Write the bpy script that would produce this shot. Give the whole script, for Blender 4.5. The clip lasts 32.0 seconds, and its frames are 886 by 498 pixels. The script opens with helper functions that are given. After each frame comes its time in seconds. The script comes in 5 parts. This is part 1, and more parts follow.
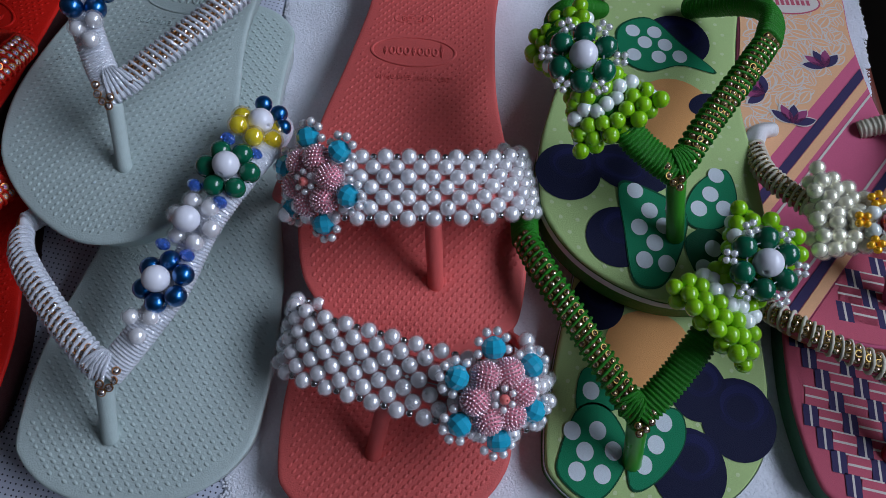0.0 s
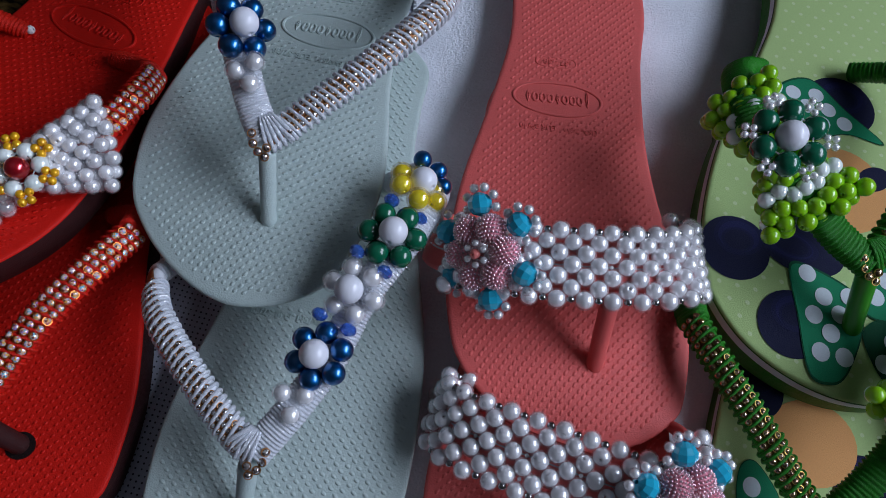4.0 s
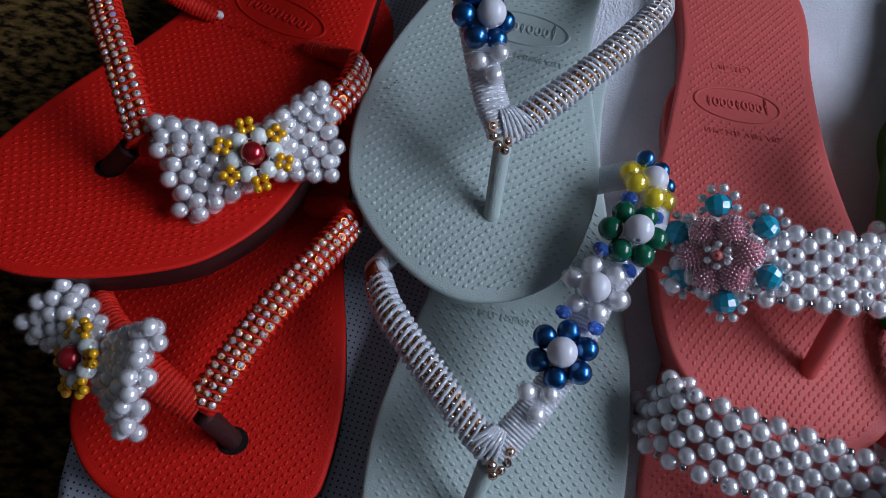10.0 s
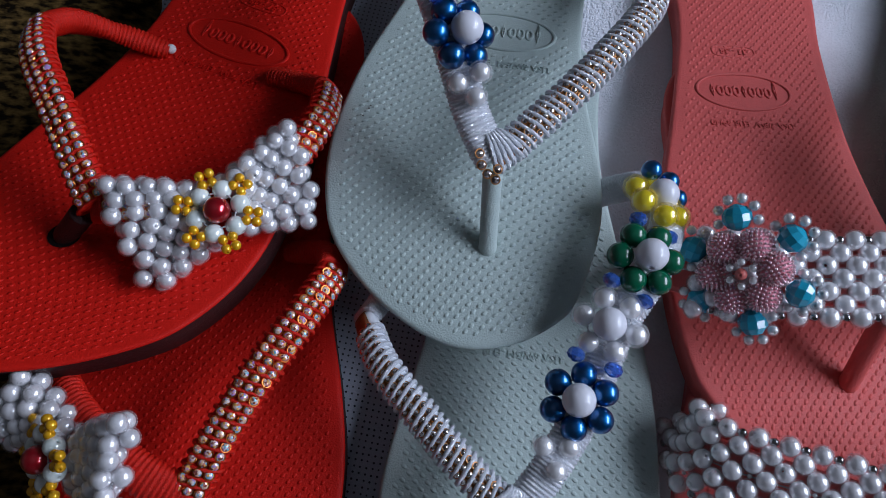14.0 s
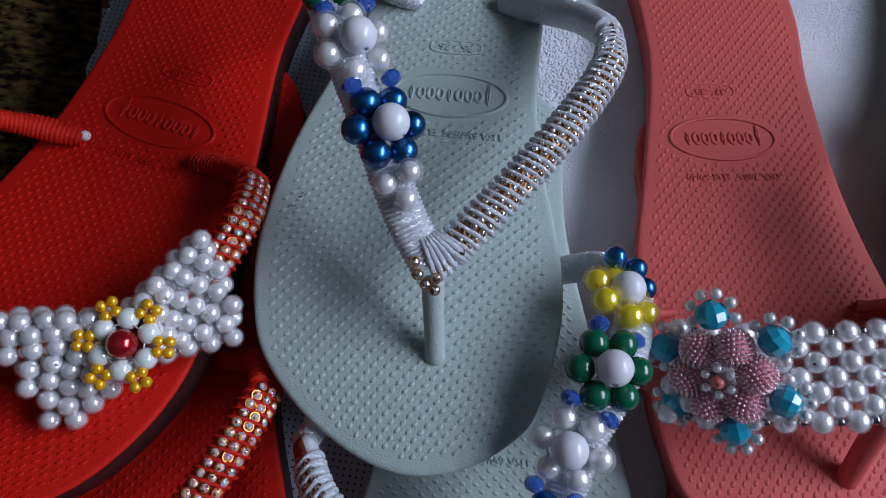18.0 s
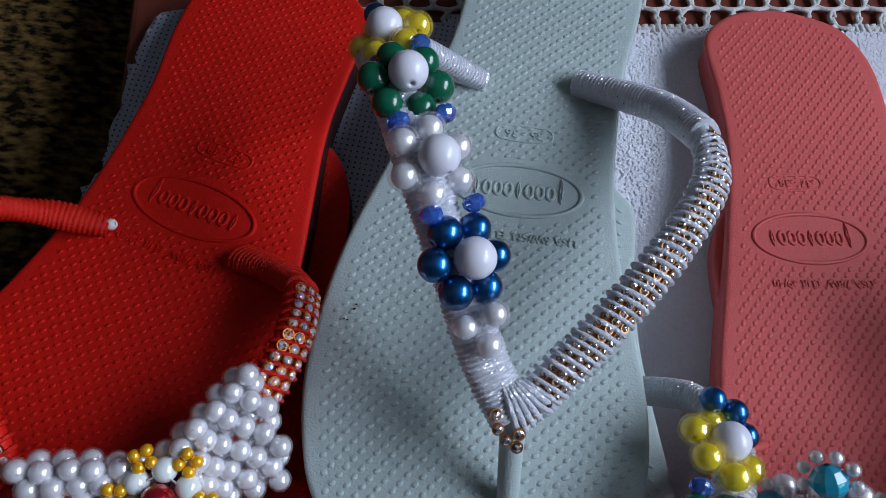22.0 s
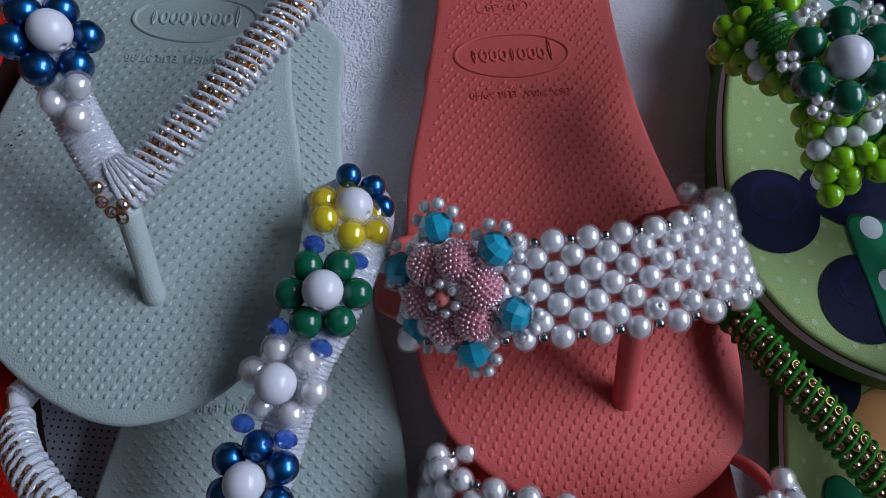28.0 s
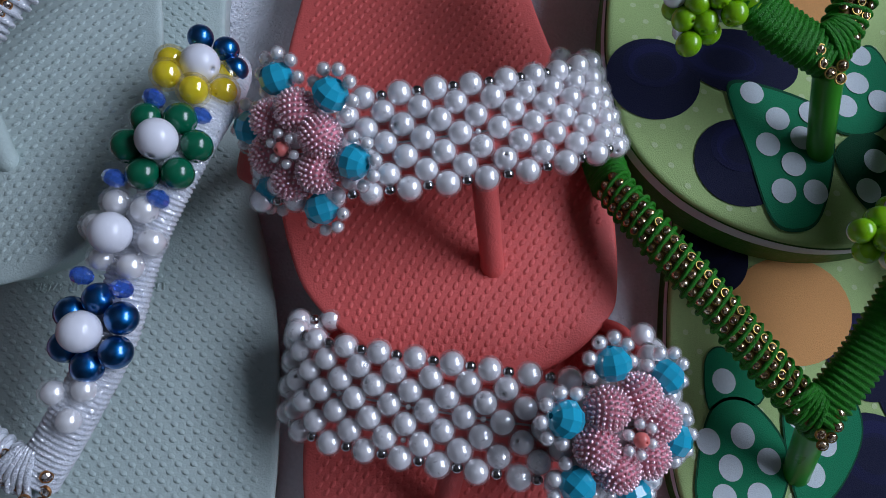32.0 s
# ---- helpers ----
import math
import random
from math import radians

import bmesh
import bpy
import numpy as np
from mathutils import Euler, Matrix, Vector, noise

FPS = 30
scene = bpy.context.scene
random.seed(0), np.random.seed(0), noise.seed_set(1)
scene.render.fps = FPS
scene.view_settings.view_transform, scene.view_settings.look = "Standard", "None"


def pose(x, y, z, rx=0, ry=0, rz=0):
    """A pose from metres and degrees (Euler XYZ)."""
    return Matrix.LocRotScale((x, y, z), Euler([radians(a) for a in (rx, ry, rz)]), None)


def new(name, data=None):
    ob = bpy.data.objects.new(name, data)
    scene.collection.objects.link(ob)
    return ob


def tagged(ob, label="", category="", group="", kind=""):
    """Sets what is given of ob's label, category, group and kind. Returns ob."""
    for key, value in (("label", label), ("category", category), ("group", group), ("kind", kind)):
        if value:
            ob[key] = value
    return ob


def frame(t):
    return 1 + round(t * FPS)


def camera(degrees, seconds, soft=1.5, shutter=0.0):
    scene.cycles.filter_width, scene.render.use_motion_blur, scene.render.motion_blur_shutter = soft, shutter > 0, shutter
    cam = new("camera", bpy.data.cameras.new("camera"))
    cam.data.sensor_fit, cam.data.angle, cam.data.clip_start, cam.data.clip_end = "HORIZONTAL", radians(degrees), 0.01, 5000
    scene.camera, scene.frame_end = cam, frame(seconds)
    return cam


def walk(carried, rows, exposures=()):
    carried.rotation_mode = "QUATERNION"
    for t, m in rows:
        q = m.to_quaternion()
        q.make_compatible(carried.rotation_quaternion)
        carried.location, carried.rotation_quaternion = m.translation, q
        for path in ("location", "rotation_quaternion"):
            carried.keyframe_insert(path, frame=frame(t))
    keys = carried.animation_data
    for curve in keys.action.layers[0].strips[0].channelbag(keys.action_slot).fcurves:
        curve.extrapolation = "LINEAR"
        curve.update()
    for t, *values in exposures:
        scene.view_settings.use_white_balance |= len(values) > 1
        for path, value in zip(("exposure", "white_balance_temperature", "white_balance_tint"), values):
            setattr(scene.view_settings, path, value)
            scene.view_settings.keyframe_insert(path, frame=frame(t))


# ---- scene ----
cam = camera(64.6, 32.0, 0.8)
METRES, EYE, TILT, LEAN, TURN = 0.55, 0.321, -67.5, -2.0, 0.0
ROWS = [
    (0.0, 0.0, 0.0, 0.0, 0.0, 0.0, -0.0),
    (0.5, -0.034, 0.0032, 0.0076, -0.16, -0.06, -0.75),
    (1.0, -0.061, 0.011, 0.0165, -0.51, -0.45, -1.02),
    (1.5, -0.0805, 0.0188, 0.0225, -0.8, -0.65, -1.35),
    (2.0, -0.094, 0.0237, 0.0305, -0.63, -0.9, -2.36),
    (2.5, -0.0958, 0.0295, 0.0429, -0.34, -0.87, -2.61),
    (4.5, -0.1432, 0.0477, 0.0561, -0.8, -0.75, -3.72),
    (5.0, -0.1587, 0.0529, 0.0544, -0.87, -0.59, -3.91),
    (5.5, -0.1763, 0.0556, 0.0523, -0.68, -0.34, -4.11),
    (6.0, -0.1932, 0.0564, 0.052, -1.41, -0.05, -4.79),
    (6.5, -0.2135, 0.0544, 0.0492, -1.48, -0.02, -5.11),
    (7.0, -0.2276, 0.0538, 0.0463, -1.65, 0.07, -5.09),
    (7.5, -0.2418, 0.051, 0.0411, -2.27, 0.59, -4.95),
    (8.0, -0.2521, 0.0494, 0.0368, -2.88, 0.82, -4.35),
    (8.5, -0.2664, 0.0463, 0.0308, -3.19, 1.08, -4.34),
    (9.0, -0.2807, 0.0484, 0.0286, -3.73, 0.83, -4.64),
    (9.5, -0.2854, 0.0509, 0.0322, -2.9, 0.66, -4.59),
    (10.0, -0.2962, 0.0558, 0.035, -2.2, 0.22, -5.09),
    (10.5, -0.3005, 0.0611, 0.039, -2.21, 0.07, -5.58),
    (11.0, -0.2995, 0.068, 0.0423, -1.9, -0.29, -5.27),
    (11.5, -0.3068, 0.0739, 0.0495, -2.21, -0.24, -4.85),
    (12.0, -0.3123, 0.0814, 0.0545, -2.76, -0.55, -4.07),
    (12.5, -0.3139, 0.0884, 0.0593, -2.59, -0.6, -3.04),
    (13.0, -0.309, 0.0945, 0.0658, -2.44, -0.98, -1.81),
    (13.5, -0.298, 0.0981, 0.0708, -2.34, -1.23, -0.68),
    (14.0, -0.2902, 0.1007, 0.0747, -2.07, -1.5, 0.18),
    (14.5, -0.2828, 0.1011, 0.0787, -1.98, -1.35, 0.71),
    (16.5, -0.264, 0.1325, 0.1234, -1.11, -2.36, 2.01),
    (17.0, -0.2596, 0.1405, 0.1311, -0.98, -2.74, 2.29),
    (17.5, -0.2572, 0.145, 0.1383, -1.09, -3.1, 2.56),
    (18.0, -0.246, 0.1495, 0.1462, -1.34, -3.25, 3.35),
    (18.5, -0.2425, 0.1571, 0.1575, -1.19, -3.21, 3.07),
    (19.0, -0.2427, 0.1645, 0.1682, -1.36, -3.27, 3.1),
    (19.5, -0.24, 0.1701, 0.1762, -1.68, -3.03, 3.14),
    (20.0, -0.2438, 0.1755, 0.1843, -1.48, -3.05, 2.93),
    (20.5, -0.2517, 0.1804, 0.1904, -1.43, -2.88, 2.71),
    (21.0, -0.2637, 0.1858, 0.1968, -0.97, -3.21, 2.19),
    (21.5, -0.2692, 0.1908, 0.2084, -1.17, -3.29, 2.2),
    (22.0, -0.283, 0.2013, 0.216, -1.55, -3.73, 1.68),
    (22.5, -0.294, 0.2108, 0.2219, -1.75, -4.2, 1.43),
    (23.0, -0.2906, 0.2187, 0.2233, -2.3, -4.47, 1.77),
    (23.5, -0.2779, 0.2306, 0.2299, -3.11, -5.05, 3.15),
    (24.0, -0.2698, 0.237, 0.2329, -3.65, -5.36, 4.75),
    (24.5, -0.2554, 0.2311, 0.2232, -4.4, -5.46, 6.57),
    (26.5, -0.205, 0.2053, 0.157, -4.9, -5.68, 9.37),
    (27.0, -0.1513, 0.1835, 0.1159, -4.16, -5.14, 7.69),
    (27.5, -0.1318, 0.1744, 0.1006, -3.34, -4.35, 6.75),
    (28.0, -0.112, 0.1763, 0.0983, -3.11, -4.59, 6.9),
    (28.5, -0.101, 0.1751, 0.0849, -2.95, -5.19, 7.47),
    (29.0, -0.0896, 0.173, 0.0672, -2.65, -5.47, 7.54),
    (29.5, -0.0801, 0.1713, 0.0528, -2.55, -5.75, 7.47),
    (30.0, -0.0742, 0.1697, 0.0431, -2.4, -5.85, 7.5),
    (30.5, -0.0688, 0.1697, 0.0388, -2.45, -5.76, 7.4),
    (31.0, -0.0644, 0.1718, 0.0353, -2.2, -5.96, 7.4),
    (31.5, -0.0532, 0.1706, 0.0302, -2.34, -5.93, 7.68),
    (32.0, -0.0403, 0.172, 0.0268, -2.22, -6.15, 7.98),
]
EXPOSURES = [(0.0, -0.08), (5.0, 0.05), (8.0, 0.06), (10.0, 0.04), (14.0, 0.12), (18.0, 0.08), (20.5, 0.10), (23.0, 0.36), (24.0, 0.16), (27.0, -0.10), (29.0, -0.02), (32.0, 0.0)]
walk(cam, [(t, pose(0, 0, EYE, TILT, LEAN, TURN) @ pose(METRES * x, METRES * y, METRES * z, 90 + pitch, roll, yaw)) for t, x, y, z, yaw, pitch, roll in ROWS], EXPOSURES)

# ---- world, lights ----
world = bpy.data.worlds.new("world")
scene.world = world
world.use_nodes = True
wn = world.node_tree
sky = wn.nodes.new("ShaderNodeTexSky")
sky.sky_type, sky.sun_disc = "NISHITA", False
sky.sun_elevation, sky.sun_rotation = radians(40), radians(90)
wn.links.new(sky.outputs[0], wn.nodes["Background"].inputs[0])
wn.nodes["Background"].inputs[1].default_value = 0.08

WIN_X, WIN_Y0, WIN_Y1, WIN_Z0, WIN_Z1 = 0.80, -0.42, 0.62, 0.50, 1.14


def area_light(name, m, sx, sy, watts, colour):
    d = bpy.data.lights.new(name, "AREA")
    d.shape, d.size, d.size_y, d.energy, d.color = "RECTANGLE", sx, sy, watts, colour
    ob = new(name, d)
    ob.matrix_world = m
    return ob


area_light("window_daylight", pose(WIN_X + 0.02, (WIN_Y0 + WIN_Y1) / 2, (WIN_Z0 + WIN_Z1) / 2, 0, 90, 0), WIN_Z1 - WIN_Z0, WIN_Y1 - WIN_Y0, 17.0, (0.80, 0.91, 1.155))

# ---- materials ----
MATS = {}


def mat(name, colour, rough=0.5, metal=0.0, coat=0.0, trans=0.0, ior=1.45, spec=0.5, vary=0.12, scale=120.0, bump=0.0, bscale=900.0, sheen=0.0, sss=0.0, stain=0.0, stain_scale=18.0, rnd=0.0, coat_ior=1.5):
    """A surface with colour variation at two scales, fine relief and a tint that differs from piece to piece."""
    if name in MATS:
        return MATS[name]
    m = bpy.data.materials.new(name)
    m.use_nodes = True
    nt = m.node_tree
    b = nt.nodes["Principled BSDF"]
    b.inputs["Roughness"].default_value, b.inputs["Metallic"].default_value = rough, metal
    b.inputs["IOR"].default_value, b.inputs["Coat Weight"].default_value = ior, coat
    b.inputs["Coat Roughness"].default_value, b.inputs["Coat IOR"].default_value = 0.05, coat_ior
    b.inputs["Transmission Weight"].default_value, b.inputs["Sheen Weight"].default_value = trans, sheen
    b.inputs["Specular IOR Level"].default_value = spec
    if sss:
        b.inputs["Subsurface Weight"].default_value, b.inputs["Subsurface Scale"].default_value = sss, 0.003
        b.inputs["Subsurface Radius"].default_value = (1, 1, 1)
    tc = nt.nodes.new("ShaderNodeTexCoord")
    geo = nt.nodes.new("ShaderNodeNewGeometry")
    n1 = nt.nodes.new("ShaderNodeTexNoise")
    n1.inputs["Scale"].default_value, n1.inputs["Detail"].default_value = scale, 4
    nt.links.new(geo.outputs["Position"], n1.inputs["Vector"])
    n2 = nt.nodes.new("ShaderNodeTexNoise")
    n2.inputs["Scale"].default_value, n2.inputs["Detail"].default_value = stain_scale, 3
    nt.links.new(geo.outputs["Position"], n2.inputs["Vector"])
    info = nt.nodes.new("ShaderNodeObjectInfo")

    def maths(op, a, bb):
        k = nt.nodes.new("ShaderNodeMath")
        k.operation = op
        for s, v in zip(k.inputs, (a, bb)):
            if isinstance(v, (int, float)):
                s.default_value = v
            else:
                nt.links.new(v, s)
        return k.outputs[0]

    v = maths("ADD", maths("MULTIPLY", maths("SUBTRACT", n1.outputs["Fac"], 0.5), 2 * vary), 1.0)
    v = maths("ADD", v, maths("MULTIPLY", maths("SUBTRACT", n2.outputs["Fac"], 0.5), 2 * stain))
    v = maths("ADD", v, maths("MULTIPLY", maths("SUBTRACT", info.outputs["Random"], 0.5), 2 * rnd))
    hsv = nt.nodes.new("ShaderNodeHueSaturation")
    hsv.inputs["Color"].default_value = (*colour, 1)
    nt.links.new(v, hsv.inputs["Value"])
    nt.links.new(hsv.outputs[0], b.inputs["Base Color"])
    r = maths("ADD", maths("MULTIPLY", maths("SUBTRACT", n1.outputs["Fac"], 0.5), rough * 0.6), rough)
    nt.links.new(r, b.inputs["Roughness"])
    if bump:
        nb = nt.nodes.new("ShaderNodeTexNoise")
        nb.inputs["Scale"].default_value, nb.inputs["Detail"].default_value = bscale, 3
        nt.links.new(geo.outputs["Position"], nb.inputs["Vector"])
        bp = nt.nodes.new("ShaderNodeBump")
        bp.inputs["Strength"].default_value, bp.inputs["Distance"].default_value = bump, 0.0006
        nt.links.new(nb.outputs["Fac"], bp.inputs["Height"])
        nt.links.new(bp.outputs[0], b.inputs["Normal"])
    MATS[name] = m
    return m


def rubber(name, colour, spec=0.35):
    return mat(name, colour, rough=0.55, spec=spec, vary=0.10, scale=420, bump=0.4, bscale=1500, stain=0.10, stain_scale=14)


GREY = rubber("grey_green_rubber", (0.44, 0.53, 0.51))
GREY_PALE = rubber("pale_grey_rubber", (0.58, 0.65, 0.63))
CORAL = rubber("coral_rubber", (0.64, 0.108, 0.098))
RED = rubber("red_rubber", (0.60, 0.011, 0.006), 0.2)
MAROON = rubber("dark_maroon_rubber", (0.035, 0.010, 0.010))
GREEN_RUB = rubber("green_rubber", (0.035, 0.16, 0.02))
TEAL_RUB = rubber("dark_green_rubber", (0.05, 0.14, 0.08))
POST_GREEN = mat("green_post_plastic", (0.04, 0.27, 0.02), rough=0.3, coat=0.2, vary=0.05)
PINK_RUB = rubber("pink_rubber", (0.42, 0.07, 0.16))
WHITE_RUB = rubber("white_rubber", (0.72, 0.75, 0.8))
PEARL = mat("white_pearl", (0.98, 0.97, 1.0), rough=0.30, metal=0.38, coat=0.6, coat_ior=1.6, spec=0.8, vary=0.03, scale=300, rnd=0.12)
PEARL_SMALL = mat("small_white_pearl", (0.98, 0.97, 0.99), rough=0.30, metal=0.38, coat=0.6, coat_ior=1.6, spec=0.8, vary=0.03, scale=300, rnd=0.12)
PEARL_CLEAR = mat("clear_pearl", (0.98, 0.98, 1.0), rough=0.30, metal=0.38, coat=0.6, coat_ior=1.6, spec=0.8, vary=0.03, scale=300, rnd=0.12)
PEARL_CREAM = mat("cream_pearl", (0.98, 0.95, 0.70), rough=0.30, metal=0.38, coat=0.6, coat_ior=1.6, spec=0.8, vary=0.03, scale=300, rnd=0.12)
WHITE_BEAD = mat("white_gloss_plastic", (0.78, 0.79, 0.86), rough=0.3, coat=0.3, vary=0.02)
BLUE_BEAD = mat("metallic_blue", (0.005, 0.115, 0.34), rough=0.38, metal=1.0, coat_ior=1.6, coat=1.0, vary=0.3, scale=700, rnd=0.15)
GREEN_BEAD = mat("dark_green_plastic", (0.002, 0.105, 0.05), rough=0.25, coat=0.6, vary=0.04, rnd=0.1)
YELLOW_BEAD = mat("yellow_pearl", (1.0, 0.80, 0.04), rough=0.16, metal=0.2, coat=1.0, coat_ior=1.6, sss=0.7, vary=0.04, rnd=0.08)
LIME_BEAD = mat("lime_plastic", (0.24, 0.54, 0.006), rough=0.28, coat=0.6, sss=0.2, vary=0.04, rnd=0.10)
MINT_BEAD = mat("opal_white_glass", (0.80, 0.89, 0.85), rough=0.14, coat=1.0, coat_ior=1.8, sss=0.4, vary=0.08, scale=500, rnd=0.12)
TURQ = mat("turquoise_glass", (0.018, 0.38, 0.56), rough=0.12, coat=0.8, vary=0.10, scale=300, rnd=0.08)
CRYSTAL = mat("blue_crystal", (0.09, 0.25, 0.88), rough=0.03, trans=0.7, ior=1.55, coat=1.0, coat_ior=1.7, vary=0.02)
CRYSTAL_GREY = mat("clear_grey_seed", (0.80, 0.76, 0.78), rough=0.08, trans=0.5, coat=1.0, vary=0.05)
GOLD_BEAD = mat("gold_seed_bead", (0.95, 0.48, 0.012), rough=0.25, coat=1.0, metal=0.35, vary=0.04, rnd=0.1)
RED_BEAD = mat("red_pearl", (0.46, 0.006, 0.016), rough=0.3, coat=1.0, coat_ior=1.7, metal=0.6, vary=0.03)
PINK_SEED = mat("pink_metallic_seed", (0.98, 0.64, 0.70), rough=0.10, metal=0.55, coat_ior=2.0, coat=1.0, vary=0.05, rnd=0.08)
PINK_CORE = mat("pink_core", (0.72, 0.26, 0.33), rough=0.4, vary=0.06)
CORAL_SEED = mat("coral_seed", (0.75, 0.18, 0.16), rough=0.3, coat=0.3)
SILVER = mat("silver_seed", (0.42, 0.41, 0.42), rough=0.15, metal=1.0, vary=0.05)
COPPER = mat("copper_setting", (0.58, 0.28, 0.11), rough=0.42, metal=1.0, vary=0.15, rnd=0.2)
STONE = mat("clear_rhinestone", (0.42, 0.36, 0.36), rough=0.10, metal=0.75, coat=1.0, coat_ior=1.8)
GOLD_SET = mat("gold_setting", (0.36, 0.24, 0.07), rough=0.34, metal=1.0, vary=0.15, rnd=0.2)


def painted_sparkle(m, stops):
    """Glints of cut facets painted as base colour: each small patch gets another shade."""
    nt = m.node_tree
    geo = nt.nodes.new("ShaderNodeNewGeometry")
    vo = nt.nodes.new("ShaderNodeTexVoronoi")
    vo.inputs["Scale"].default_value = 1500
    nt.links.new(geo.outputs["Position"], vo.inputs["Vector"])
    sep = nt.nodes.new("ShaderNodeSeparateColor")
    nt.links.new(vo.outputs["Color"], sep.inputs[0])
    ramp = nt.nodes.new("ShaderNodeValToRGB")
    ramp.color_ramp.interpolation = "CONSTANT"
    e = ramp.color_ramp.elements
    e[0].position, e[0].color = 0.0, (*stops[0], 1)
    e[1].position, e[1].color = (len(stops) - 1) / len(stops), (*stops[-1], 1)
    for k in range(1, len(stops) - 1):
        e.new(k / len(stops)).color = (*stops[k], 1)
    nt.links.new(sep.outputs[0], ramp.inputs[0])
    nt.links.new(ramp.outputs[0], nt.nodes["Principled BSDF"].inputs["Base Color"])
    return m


# dark and bright stops imitate light thrown back by the facets
painted_sparkle(STONE, ((0.14, 0.10, 0.09), (0.90, 0.86, 0.84), (0.36, 0.28, 0.25), (0.98, 0.97, 0.98), (0.55, 0.48, 0.45), (0.20, 0.15, 0.14)))


def clear_shell(name, colour, amount):
    """The thin glassy skin of a pearl bead: clear, a little milky, and glossy."""
    m = bpy.data.materials.new(name)
    m.use_nodes = True
    nt = m.node_tree
    nt.nodes.remove(nt.nodes["Principled BSDF"])
    dif, lit = nt.nodes.new("ShaderNodeBsdfDiffuse"), nt.nodes.new("ShaderNodeBsdfTranslucent")
    clear, gloss = nt.nodes.new("ShaderNodeBsdfTransparent"), nt.nodes.new("ShaderNodeBsdfGlossy")
    dif.inputs["Color"].default_value = lit.inputs["Color"].default_value = (*colour, 1)
    gloss.inputs["Roughness"].default_value = 0.05
    last = clear
    for shade, k in ((lit, amount * 0.5), (dif, amount * 0.5), (gloss, 0.12)):
        mix = nt.nodes.new("ShaderNodeMixShader")
        mix.inputs[0].default_value = k
        nt.links.new(last.outputs[0], mix.inputs[1])
        nt.links.new(shade.outputs[0], mix.inputs[2])
        last = mix
    nt.links.new(last.outputs[0], nt.nodes["Material Output"].inputs[0])
    return m


SHELL = clear_shell("clear_pearl_skin", (0.97, 0.97, 1.0), 0.15)
SHELL_YELLOW = clear_shell("yellow_glass_skin", (0.95, 0.70, 0.03), 0.24)
SHELLS = {PEARL.name: (SHELL, 0.85), PEARL_SMALL.name: (SHELL, 0.80), PEARL_CLEAR.name: (SHELL, 0.78), PEARL_CREAM.name: (SHELL, 0.85), YELLOW_BEAD.name: (SHELL_YELLOW, 0.80)}
# rainbow flashes of the stone are put into its colour
AB_STONE = painted_sparkle(mat("iridescent_rhinestone", (0.6, 0.45, 0.4), rough=0.14, metal=0.15, coat=1.0, coat_ior=1.8), ((0.72, 0.26, 0.20), (0.95, 0.80, 0.76), (0.25, 0.55, 0.70), (0.95, 0.58, 0.36), (0.55, 0.30, 0.68), (0.95, 0.48, 0.12), (0.85, 0.62, 0.58), (0.28, 0.08, 0.06)))
ORANGE_RUB = rubber("orange_brown_rubber", (0.42, 0.15, 0.07))
GOLD_STRIP = mat("dark_gold_chain_backing", (0.13, 0.075, 0.022), rough=0.45, metal=0.5, vary=0.3, scale=900)
STRIP = mat("copper_chain_backing", (0.34, 0.15, 0.06), rough=0.4, metal=0.7, vary=0.3, scale=900)
WHITE_THREAD = mat("white_glitter_thread", (0.70, 0.74, 0.82), rough=0.55, sheen=0.3, vary=0.4, scale=2200, bump=1.0, bscale=2200, spec=0.5)


def glitter(m, cell, weight):
    """Tiny foil flecks, each tilted its own way, over a thread."""
    nt = m.node_tree
    b = nt.nodes["Principled BSDF"]
    geo = nt.nodes.new("ShaderNodeNewGeometry")
    vo = nt.nodes.new("ShaderNodeTexVoronoi")
    vo.inputs["Scale"].default_value = cell
    nt.links.new(geo.outputs["Position"], vo.inputs["Vector"])
    off = nt.nodes.new("ShaderNodeVectorMath")
    off.operation = "MULTIPLY_ADD"
    nt.links.new(vo.outputs["Color"], off.inputs[0])
    off.inputs[1].default_value, off.inputs[2].default_value = (1.8, 1.8, 1.8), (-0.9, -0.9, -0.9)
    add = nt.nodes.new("ShaderNodeVectorMath")
    add.operation = "ADD"
    nt.links.new(off.outputs[0], add.inputs[0])
    nt.links.new(geo.outputs["Normal"], add.inputs[1])
    nrm = nt.nodes.new("ShaderNodeVectorMath")
    nrm.operation = "NORMALIZE"
    nt.links.new(add.outputs[0], nrm.inputs[0])
    nt.links.new(nrm.outputs[0], b.inputs["Coat Normal"])
    b.inputs["Coat Weight"].default_value, b.inputs["Coat Roughness"].default_value, b.inputs["Coat IOR"].default_value = weight, 0.12, 2.6


glitter(WHITE_THREAD, 2200, 1.0)
RED_THREAD = mat("red_satin_thread", (0.60, 0.014, 0.006), rough=0.45, spec=0.3, vary=0.45, scale=1500, bump=0.9, bscale=2000)
GREEN_THREAD = mat("green_satin_thread", (0.014, 0.19, 0.008), rough=0.42, spec=0.3, vary=0.5, scale=1500, bump=1.0, bscale=2000)
SATIN = mat("white_satin_thread", (0.78, 0.76, 0.76), rough=0.35, vary=0.12, scale=1500, bump=0.5, bscale=2400)
CREAM_THREAD = mat("cream_thread", (0.62, 0.58, 0.46), rough=0.5, vary=0.2, scale=1500, bump=0.6, bscale=2400)
NYLON = mat("clear_nylon_line", (0.7, 0.72, 0.75), rough=0.15, trans=0.5)
TOWEL = mat("white_terry_towel", (0.80, 0.82, 0.88), rough=0.95, sheen=0.4, vary=0.10, scale=700, bump=0.5, bscale=700, stain=0.16, stain_scale=30)
